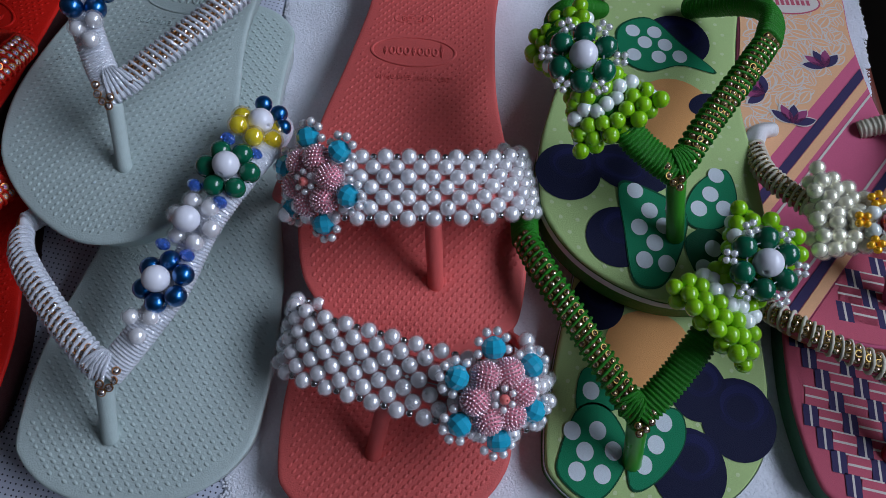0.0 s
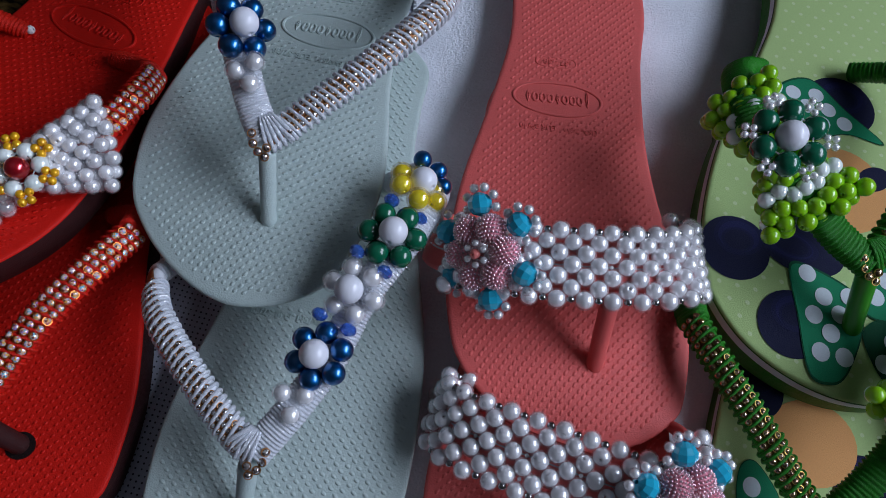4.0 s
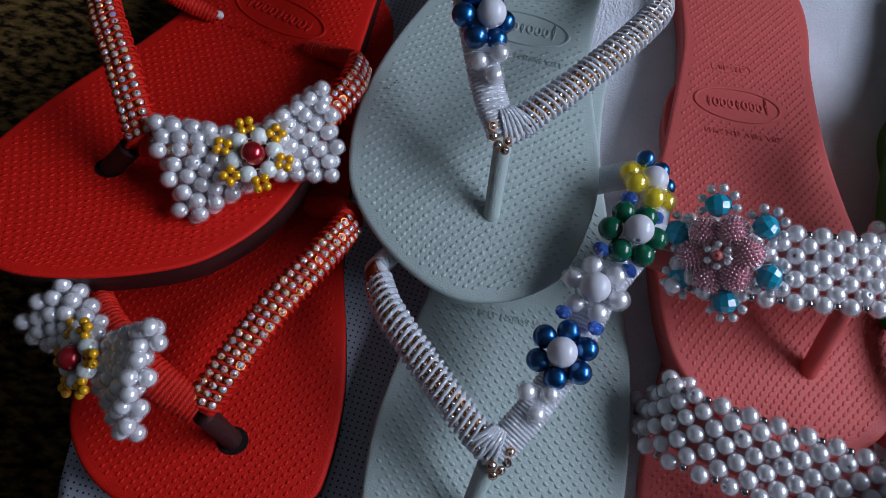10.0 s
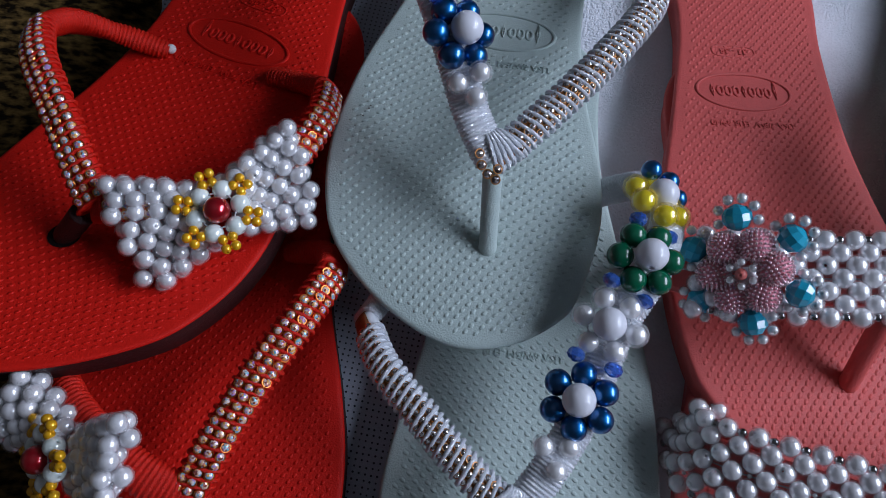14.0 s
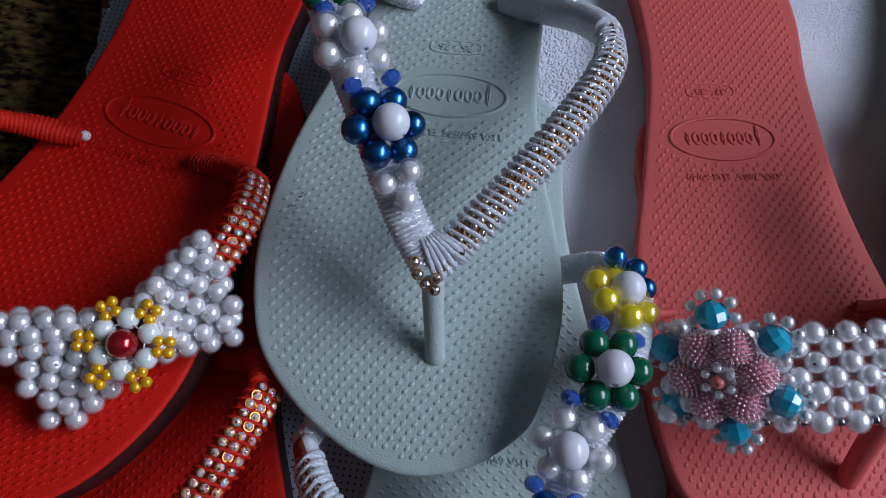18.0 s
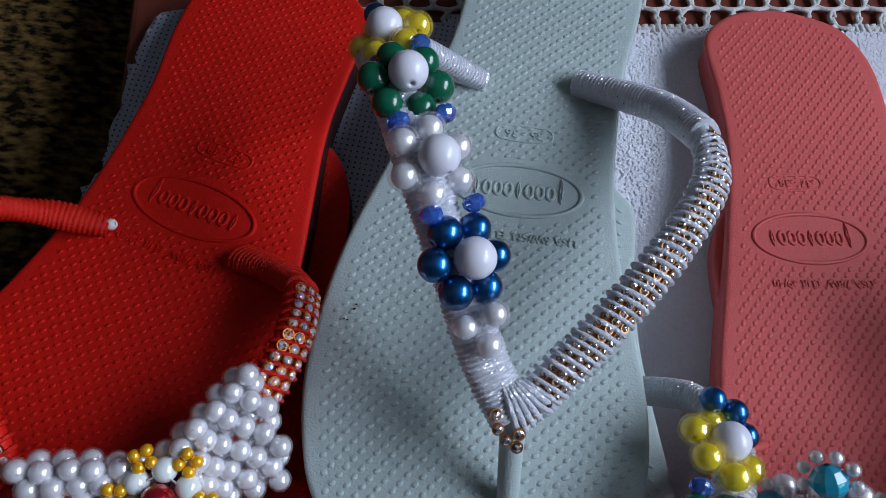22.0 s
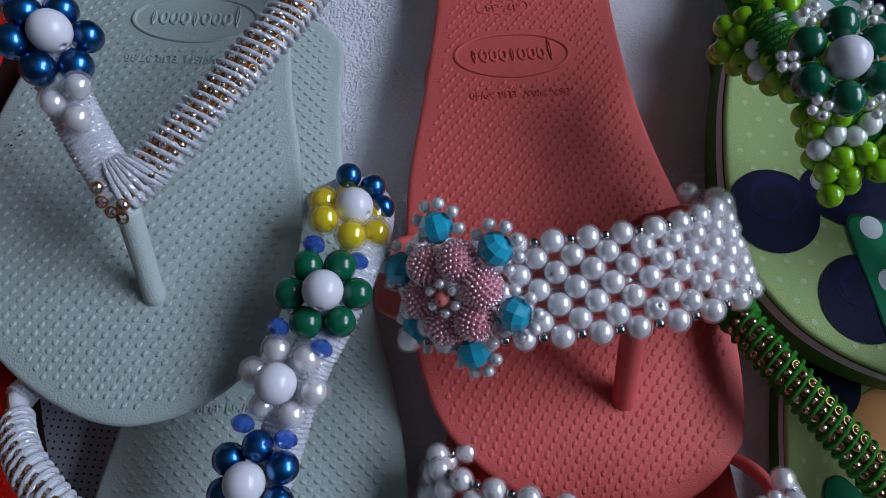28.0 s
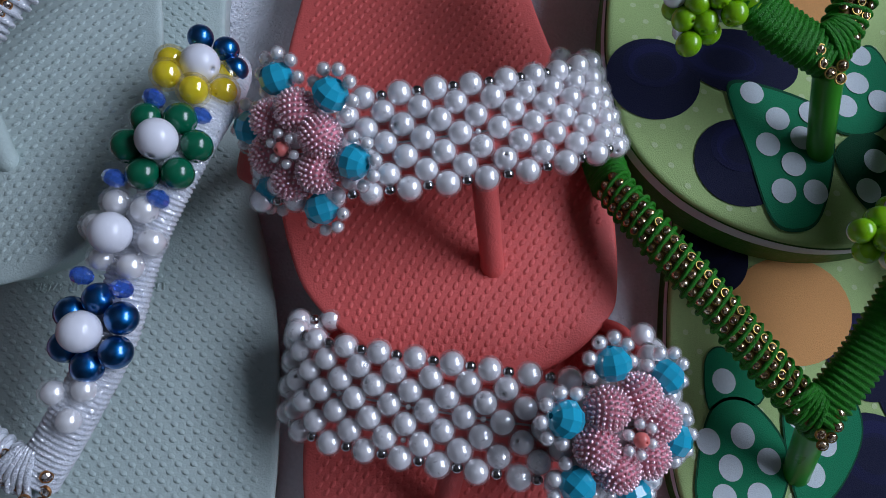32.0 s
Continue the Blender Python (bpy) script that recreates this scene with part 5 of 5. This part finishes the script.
def dotted_bow(so, s, pts, h, r=0.0037, step=0.0112, seed=1, colour="green"):
    decal(so, s, pts, INK["darkgreen"], h, "printed_bow_outline", 6)
    c = np.array(pts).mean(0)
    inner = [tuple(c + (np.array(p) - c) * 0.955) for p in pts]
    decal(so, s, inner, INK[colour], h + 0.0002, "printed_bow", 6)
    o = catmull(np.array([tuple(c + (np.array(p) - c) * 0.84) for p in pts]), 6, closed=True)
    rs = random.Random(seed)
    y, k = o[:, 1].min(), 0
    while y < o[:, 1].max():
        x = o[:, 0].min() + (step / 2 if k % 2 else 0)
        while x < o[:, 0].max():
            if inside(o, x, y):
                disc(so, s, x + rs.uniform(-0.001, 0.001), y + rs.uniform(-0.001, 0.001), r, r * 1.08, INK["white"], h + 0.0004, "printed_dot", 20)
            x += step
        y += step * 0.75
        k += 1


def navy_disc(so, s, x, y, rx, ry, h, rot=0.0, way=(0.15, 0.35)):
    """A printed dark blue disc that lightens to a violet-blue crescent on one side."""
    disc(so, s, x, y, rx, ry, INK["navy"], h, "printed_disc", 36, rot)
    for k, (q, ink) in enumerate(((0.80, "navy_mid"), (0.66, "navy_blue"), (0.52, "navy_mid"), (0.42, "navy"))):
        o = 1.0 if k < 2 else 0.7
        disc(so, s, x + way[0] * rx * o, y + way[1] * ry * o, rx * q * 0.9, ry * q * 0.75, INK[ink], h + 0.00006 * (k + 1), "printed_sheen", 32, rot)


def pale_dots(so, s):
    """Rows of faint pale dots over the printed fabric."""
    o = inset(SHAPE, 0.004)
    V, Fc = [], []
    for i in range(40):
        for j in range(20):
            u, v = 0.004 + i * 0.0065, -0.058 + j * 0.0075 + (0.00375 if i % 2 else 0)
            if inside(o, u, v):
                b = len(V)
                V += [s.at(u + 0.0010 * math.cos(t), v + 0.0010 * math.sin(t), 0.00012) for t in (2 * math.pi * k / 8 for k in range(8))]
                Fc.append(tuple(range(b, b + 8)) if s.left else tuple(range(b + 7, b - 1, -1)))
    part("pale_dots", mesh_of("pale_dots", V, Fc, INK["pale"], smooth=False), so, "faint pale dots printed on the green fabric", kind="stuff")


def green_pair():
    s = SOLES["print_a"]
    f = flipflop("green printed flip-flop with a lime bead bow, lying on its twin")
    so = sole_parts(f, s, INK["lime"], GREEN_RUB, piping=INK["white"], label="light green printed fabric sole with dark green sides")
    pale_dots(so, s)
    for x, y, r in ((0.0668, 0.1550, 0.0150), (0.0868, 0.1225, 0.0145), (0.1290, 0.2350, 0.0170)):
        navy_disc(so, s, x, y, r, r, 0.0003)
    navy_disc(so, s, 0.0960, 0.1570, 0.0185, 0.0125, 0.0004, -0.35, (-0.3, 0.1))
    disc(so, s, 0.1365, 0.1945, 0.0085, 0.0060, INK["navy"], 0.0008, "printed_disc", 28, 0.5)
    disc(so, s, 0.1210, 0.1880, 0.0200, 0.0220, INK["tan"], 0.0005, "printed_oval", 32)
    dotted_bow(so, s, [(0.1001, 0.2436), (0.1171, 0.2501), (0.1314, 0.2326), (0.1462, 0.214), (0.1288, 0.2183), (0.1112, 0.214), (0.0987, 0.2237)], 0.0007, seed=1)
    dotted_bow(so, s, [(0.1155, 0.1206), (0.1291, 0.1264), (0.1400, 0.1070), (0.1300, 0.0985), (0.1200, 0.1020)], 0.0007, seed=4, colour="darkgreen")
    dotted_bow(so, s, [(0.1171, 0.1356), (0.1260, 0.1500), (0.1400, 0.1570), (0.1420, 0.1400), (0.1330, 0.1270), (0.1200, 0.1270)], 0.0009, seed=3)
    dotted_bow(so, s, [(0.089, 0.1486), (0.1003, 0.1476), (0.1171, 0.1356), (0.1155, 0.1206), (0.106, 0.1022), (0.0981, 0.0982), (0.0906, 0.103), (0.0892, 0.1251)], 0.0011, seed=2)
    V = (0.1051, 0.1400, 0.0690)
    toe_post(f, (0.1114, 0.1228, 0.0427), (0.1060, 0.1375, 0.0660), 0.0036, 0.0042, POST_GREEN, "glossy green toe post")
    right = [V, (0.1190, 0.1600, 0.0735), (0.1370, 0.1830, 0.0770), (0.1520, 0.2030, 0.0760), (0.1600, 0.2230, 0.0690), (0.1560, 0.2400, 0.0570), (0.1360, 0.2530, 0.0385)]
    fr = [UP, (0.1, -0.2, 1), (0.2, -0.15, 1), (0.5, 0, 0.9), (0.8, 0.4, 0.6), (0.6, 0.7, 0.5), (0.3, 0.7, 0.6)]
    gem_strap(f, right[:4], fr[:4], GREEN_THREAD, GREEN_THREAD, STONE_GOLD, 0.04, 1.0, width=0.0105, pitch=0.0032, r=0.00075, backing=GOLD_STRIP, stone=0.0025, label="strap wound with green thread over gold-set rhinestones")
    wrapped_strap(f, right[3:], fr[3:], GREEN_THREAD, pitch=0.0019, coil=0.001, label="end of the strap wound with green thread")
    left = [V, (0.0900, 0.1500, 0.0735), (0.0780, 0.1620, 0.0800), (0.0630, 0.1790, 0.0830), (0.0590, 0.2040, 0.0775), (0.0655, 0.2280, 0.0640), (0.0900, 0.2530, 0.0355)]
    fl = [UP, (-0.1, -0.2, 1), (-0.1, -0.2, 1), (-0.3, -0.1, 1), (-0.6, 0.3, 0.8), (-0.6, 0.7, 0.5), (-0.2, 0.8, 0.5)]
    wrapped_strap(f, left, fl, GREEN_THREAD, pitch=0.0019, coil=0.001, label="strap wound with green thread")
    knot(f, V, GREEN_THREAD, STONE_GOLD, right[1])
    bead_bow(f, (0.0660, 0.1740, 0.0890), [((0.0970, 0.1620, 0.0880), (0.0660, 0.1460, 0.0720)), ((0.0680, 0.2160, 0.0820), (0.0460, 0.2020, 0.0690))], (0, -0.25, 1), 0.0067, LIME_BEAD, MINT_BEAD, "bow woven of lime green and opal beads")
    small_flower(f, (0.0626, 0.1746, 0.0990), (-0.1, -0.2, 1), (0, 1, 0), WHITE_BEAD, GREEN_BEAD, PEARL_CLEAR, 0.0112, 0.0094, 0.0100, 0.0145, 0.0032, facet=False, label="white bead ringed by dark green beads and tiny pearls")
    s = SOLES["print_b"]
    f = flipflop("green printed flip-flop with a lime bead bow, partly under its twin")
    so = sole_parts(f, s, INK["lime"], GREEN_RUB, piping=INK["white"], label="light green printed fabric sole with dark green sides")
    pale_dots(so, s)
    for k, (x, y, r) in enumerate(((0.1390, 0.0480, 0.0165), (0.1230, 0.0610, 0.0130), (0.1144, 0.0270, 0.0160), (0.0821, 0.1007, 0.0120))):
        navy_disc(so, s, x, y, r, r * 1.1, 0.0003 + 0.00007 * k)
    disc(so, s, 0.1030, 0.0790, 0.0200, 0.0180, INK["tan"], 0.0005, "printed_oval", 32)
    dotted_bow(so, s, [(0.071, 0.0673), (0.0788, 0.07), (0.0868, 0.0532), (0.0693, 0.0505)], 0.0007, seed=5)
    dotted_bow(so, s, [(0.0590, 0.0240), (0.0600, 0.0350), (0.0696, 0.0529), (0.0820, 0.0530), (0.0897, 0.037), (0.0835, 0.0220), (0.0720, 0.0140)], 0.0009, seed=6)
    dotted_bow(so, s, [(0.0911, 0.0486), (0.1000, 0.0530), (0.1137, 0.0514), (0.1139, 0.0375), (0.1002, 0.022), (0.0882, 0.0200)], 0.0011, seed=7)
    V = (0.0873, 0.0455, 0.0410)
    toe_post(f, (0.0904, 0.0301, 0.0160), (0.0878, 0.0432, 0.0385), 0.0038, 0.0044, POST_GREEN, "glossy green toe post")
    left = [V, (0.0762, 0.0620, 0.0450), (0.0640, 0.0820, 0.0480), (0.0525, 0.1020, 0.0480), (0.0455, 0.1200, 0.0430), (0.0480, 0.1360, 0.0330), (0.0600, 0.1440, 0.0180)]
    fl = [UP, (-0.1, -0.2, 1), (-0.2, -0.2, 1), (-0.4, -0.1, 1), (-0.8, 0.1, 0.6), (-0.6, 0.7, 0.4), (-0.2, 0.9, 0.3)]
    gem_strap(f, left[:5], fl[:5], GREEN_THREAD, GREEN_THREAD, STONE_GOLD, 0.04, 1.0, width=0.0105, pitch=0.0032, r=0.00075, backing=GOLD_STRIP, stone=0.0025, label="strap wound with green thread over gold-set rhinestones")
    wrapped_strap(f, left[4:], fl[4:], GREEN_THREAD, pitch=0.0019, coil=0.001, label="end of the strap wound with green thread")
    right = [V, (0.1000, 0.0580, 0.0480), (0.1120, 0.0730, 0.0560), (0.1270, 0.0920, 0.0620), (0.1380, 0.1130, 0.0580), (0.1440, 0.1330, 0.0420), (0.1350, 0.1480, 0.0180)]
    fr = [UP, (0.1, -0.2, 1), (0.1, -0.2, 1), (0.3, -0.1, 1), (0.6, 0.2, 0.8), (0.7, 0.6, 0.4), (0.3, 0.9, 0.3)]
    wrapped_strap(f, right, fr, GREEN_THREAD, pitch=0.0019, coil=0.001, label="strap wound with green thread")
    knot(f, V, GREEN_THREAD, STONE_GOLD, left[1])
    bead_bow(f, (0.1280, 0.0950, 0.0690), [((0.0960, 0.0890, 0.0700), (0.1215, 0.0590, 0.0700)), ((0.1300, 0.1260, 0.0680), (0.1560, 0.1080, 0.0660))], (0, -0.25, 1), 0.0067, LIME_BEAD, MINT_BEAD, "bow woven of lime green and opal beads")
    small_flower(f, (0.1311, 0.0965, 0.0785), (0.1, -0.25, 1), (0, 1, 0), WHITE_BEAD, GREEN_BEAD, PEARL_CLEAR, 0.0112, 0.0094, 0.0100, 0.0145, 0.0032, facet=False, label="white bead ringed by dark green beads and tiny pearls")


def leaf(x, y, length, width, rot):
    P = []
    for t in np.linspace(0, 1, 7):
        P.append((t * length, width * math.sin(math.pi * t) ** 0.8))
    for t in np.linspace(1, 0, 7)[1:-1]:
        P.append((t * length, -width * math.sin(math.pi * t) ** 0.8))
    c, s = math.cos(rot), math.sin(rot)
    return [(x + a * c - b * s, y + a * s + b * c) for a, b in P]


def woven_print(so, s, world_o, keep):
    """A printed basket weave: rose bars across, indigo bars along, each with a pale line."""
    cell, rot = 0.0086, -0.22
    ca, sa = math.cos(rot), math.sin(rot)
    for i in range(-14, 15):
        for j in range(-14, 15):
            rose = (i + j) % 2 == 0
            w, hgt = (0.0102, 0.0079) if rose else (0.0066, 0.0094)
            cx, cy = 0.205 + (i + 0.28 * j) * cell * ca - j * cell * sa, 0.06 + (i + 0.28 * j) * cell * sa + j * cell * ca
            if not keep(cx, cy):
                continue
            def quad(w, hgt):
                return [(cx + x * w / 2 * ca - y * hgt / 2 * sa + (0 if rose else -0.12 * y * hgt / 2), cy + x * w / 2 * sa + y * hgt / 2 * ca) for x, y in ((-1, -1), (1, -1), (1, 1), (-1, 1))]
            if all(inside(world_o, x, y) for x, y in quad(w, hgt)):
                decal(so, s, quad(w, hgt), INK["rose" if rose else "indigo"], 0.0002 if rose else 0.0003, "printed_bar")
                decal(so, s, quad(w, 0.0010) if rose else quad(0.0010, hgt), INK["cream"], 0.0004 if rose else 0.0005, "printed_line")
                if rose:
                    cy += 0.0042
                    decal(so, s, quad(w, 0.0007), INK["cream"], 0.00045, "printed_line")


def pink_pair():
    rs = random.Random(11)
    s = SOLES["floral_a"]
    f = flipflop("pink leaf-printed flip-flop with a cream pearl bow, lying on its twin")
    so = sole_parts(f, s, INK["pink"], ORANGE_RUB, label="printed sole with an orange-brown edge")
    world_o = np.array([s.xy(u, v) for u, v in inset(SHAPE, 0.0014)])
    slope, cut = 1.1, -0.0247

    def clipped(pts, m, h, name):
        if all(inside(world_o, x, y) for x, y in pts):
            decal(so, s, pts, m, h, name)

    def region(lo, hi, m, h, name):
        """The part of the sole between two slanting lines."""
        P = [(x, y) for x, y in world_o]
        for t, sign in ((lo, 1), (hi, -1)):
            Q = []
            for k in range(len(P)):
                p, q = P[k - 1], P[k]
                dp, dq = sign * (p[1] - slope * p[0] - t), sign * (q[1] - slope * q[0] - t)
                if dp * dq < 0:
                    z = dp / (dp - dq)
                    Q.append((p[0] + (q[0] - p[0]) * z, p[1] + (q[1] - p[1]) * z))
                if dq >= 0:
                    Q.append(q)
            P = Q
        if len(P) > 2:
            decal(so, s, P, INK[m], h, name)

    region(cut + 0.010, 0.5, "orange", 0.0002, "printed_ground")
    for lo, hi, m in ((cut - 0.0060, cut + 0.0005, "indigo"), (cut - 0.0130, cut - 0.0065, "orange"), (cut - 0.0185, cut - 0.0168, "cream"), (-0.0795, -0.0778, "cream"), (-0.0890, -0.0830, "indigo"), (-0.0965, -0.0895, "orange"), (-0.5, -0.0975, "rose")):
        region(lo, hi, m, 0.0002, "printed_stripe")
    woven_print(so, s, world_o, lambda x, y: y - slope * x < -0.103 and x < 0.25)
    V, Fc, slots, h = [], [], [], 0.0003
    for _ in range(1100):
        x, y = rs.uniform(0.160, 0.250), rs.uniform(0.15, 0.33)
        a, L = rs.uniform(0, 6.28), rs.uniform(0.008, 0.014)
        out = leaf(x, y, L, L * 0.27, a)
        if y - slope * x < cut + 0.018 or not all(inside(world_o, p, q) and q - slope * p > cut + 0.011 for p, q in out):
            continue
        for pts, slot in ((out, 0), (leaf(x + L * 0.05 * math.cos(a), y + L * 0.05 * math.sin(a), L * 0.9, L * 0.20, a), 1), (leaf(x, y, L * 0.95, L * 0.028, a), 0)):
            h += 0.00000012
            b = len(V)
            V += [s.on(p, q, h) for p, q in pts]
            Fc.append(tuple(range(b + len(pts) - 1, b - 1, -1)))
            slots.append(slot)
    part("leaf_pattern", mesh_of("leaf_pattern", V, Fc, [INK["cream"], INK["orange"]], smooth=False, slots=slots), so, "cream leaf outlines printed on orange", kind="stuff")
    for bx, by, a0 in ((0.1860, 0.1930, 1.3), (0.2130, 0.2310, 1.9), (0.1760, 0.2120, 2.6)):
        for q in range(5):
            a = a0 + (q - 2) * 0.55
            clipped(leaf(bx, by, 0.0135, 0.0032, a), INK["cream"], 0.0010, "printed_leaf")
            clipped(leaf(bx + 0.0004, by, 0.0126, 0.0025, a), INK["plum" if q % 2 else "indigo"], 0.0012, "printed_leaf")
    disc(so, s, 0.2041, 0.2790, 0.0190, 0.0095, INK["rose"], 0.0012, "printed_oval", 36)
    disc(so, s, 0.2041, 0.2790, 0.0180, 0.0086, INK["cream"], 0.0014, "printed_oval", 36)
    for k in range(9):
        x = 0.2041 - 0.0125 + k * 0.0029
        decal(so, s, [(x, 0.2765), (x + 0.0019, 0.2765), (x + 0.0019, 0.2805), (x, 0.2805)], INK["rose"], 0.0016, "printed_bar")
    left = [(0.1740, 0.1890, 0.0262), (0.1650, 0.1845, 0.0300), (0.1575, 0.1720, 0.0370), (0.1560, 0.1550, 0.0450), (0.1620, 0.1390, 0.0530), (0.1720, 0.1260, 0.0580), (0.1900, 0.1130, 0.0600)]
    fl = [(-0.2, 0.8, 0.6), (-0.6, 0.5, 0.6), (-0.8, 0.1, 0.6), (-0.4, -0.1, 0.9), (-0.2, -0.2, 1), (0, -0.2, 1), UP]
    gem_strap(f, left[2:], fl[2:], INK["rose"], CREAM_THREAD, STONE_GOLD, 0.0, 1.0, width=0.0080, thick=0.006, label="strap wound with cream thread over rhinestones")
    wrapped_strap(f, left[:3], fl[:3], SATIN, coil=0.0003, width=0.0092, label="end of the strap wound with white thread")
    toe_post(f, (0.2060, 0.0960, 0.0358), (0.2000, 0.1100, 0.0570), 0.0034, 0.0038, PINK_RUB, "pink toe post")
    bead_bow(f, (0.1890, 0.1180, 0.0690), [((0.1640, 0.1450, 0.0680), (0.1600, 0.1080, 0.0640)), ((0.2140, 0.1330, 0.0680), (0.2160, 0.1060, 0.0640))], (0, -0.25, 1), 0.0070, PEARL_CREAM, label="bow woven of cream pearls")
    small_flower(f, (0.1890, 0.1175, 0.0710), (0, -0.2, 1), (0, 1, 0), RED_BEAD, MINT_BEAD, GOLD_BEAD, 0.0086, 0.0065, 0.0073, 0.0110, 0.0034, facet=False, label="red pearl ringed by opal and gold beads")
    back = [(0.2000, 0.1130, 0.0590), (0.2250, 0.1330, 0.0640), (0.2420, 0.1600, 0.0560), (0.2440, 0.1850, 0.0400), (0.2330, 0.1900, 0.0330), (0.2190, 0.1897, 0.0262)]
    wrapped_strap(f, back, [UP, (0.4, -0.1, 1), (0.8, 0.1, 0.6), (0.5, 0.5, 0.7), (0.2, 0.2, 1), (0, 0.5, 0.8)], CREAM_THREAD, width=0.0085, pitch=0.0022, coil=0.0008, label="strap wound with cream thread")
    # lower sandal
    s = SOLES["floral_b"]
    f = flipflop("pink basket-printed flip-flop with rhinestone strap, partly under its twin")
    so = sole_parts(f, s, INK["rose"], TEAL_RUB, label="printed sole with dark green sides")
    world_o = np.array([s.xy(u, v) for u, v in inset(SHAPE, 0.0012)])
    woven_print(so, s, world_o, lambda x, y: y < 0.16 and x < 0.26)
    toe_post(f, (0.2030, 0.0330, 0.0160), (0.2060, 0.0480, 0.0400), 0.0042, 0.0044, RED_BEAD, "red toe post")
    left = [(0.1690, 0.1000, 0.0170), (0.1580, 0.0960, 0.0250), (0.1535, 0.0900, 0.0360), (0.1580, 0.0830, 0.0425), (0.1690, 0.0740, 0.0460), (0.1880, 0.0640, 0.0465), (0.2060, 0.0520, 0.0430)]
    fl = [(-0.3, 0.8, 0.3), (-0.8, 0.4, 0.5), (-0.8, 0, 0.6), (-0.3, -0.2, 0.9), (-0.1, -0.2, 1), (0, -0.2, 1), UP]
    gem_strap(f, left, fl, INK["rose"], CREAM_THREAD, STONE_GOLD, 0.15, 1.0, width=0.0085, thick=0.006, label="strap wound with cream thread over rhinestones", pitch=0.0040, r=0.0008)
    right = [(0.2060, 0.0520, 0.0430), (0.2350, 0.0700, 0.0480), (0.2550, 0.0950, 0.0400), (0.2500, 0.1150, 0.0180)]
    wrapped_strap(f, right, [UP, (0.3, -0.1, 1), (0.8, 0.3, 0.5), (0.3, 0.9, 0.3)], CREAM_THREAD, width=0.0085, label="strap wound with cream thread")


grey_pair()
coral_pair()
red_pair()
green_pair()
pink_pair()
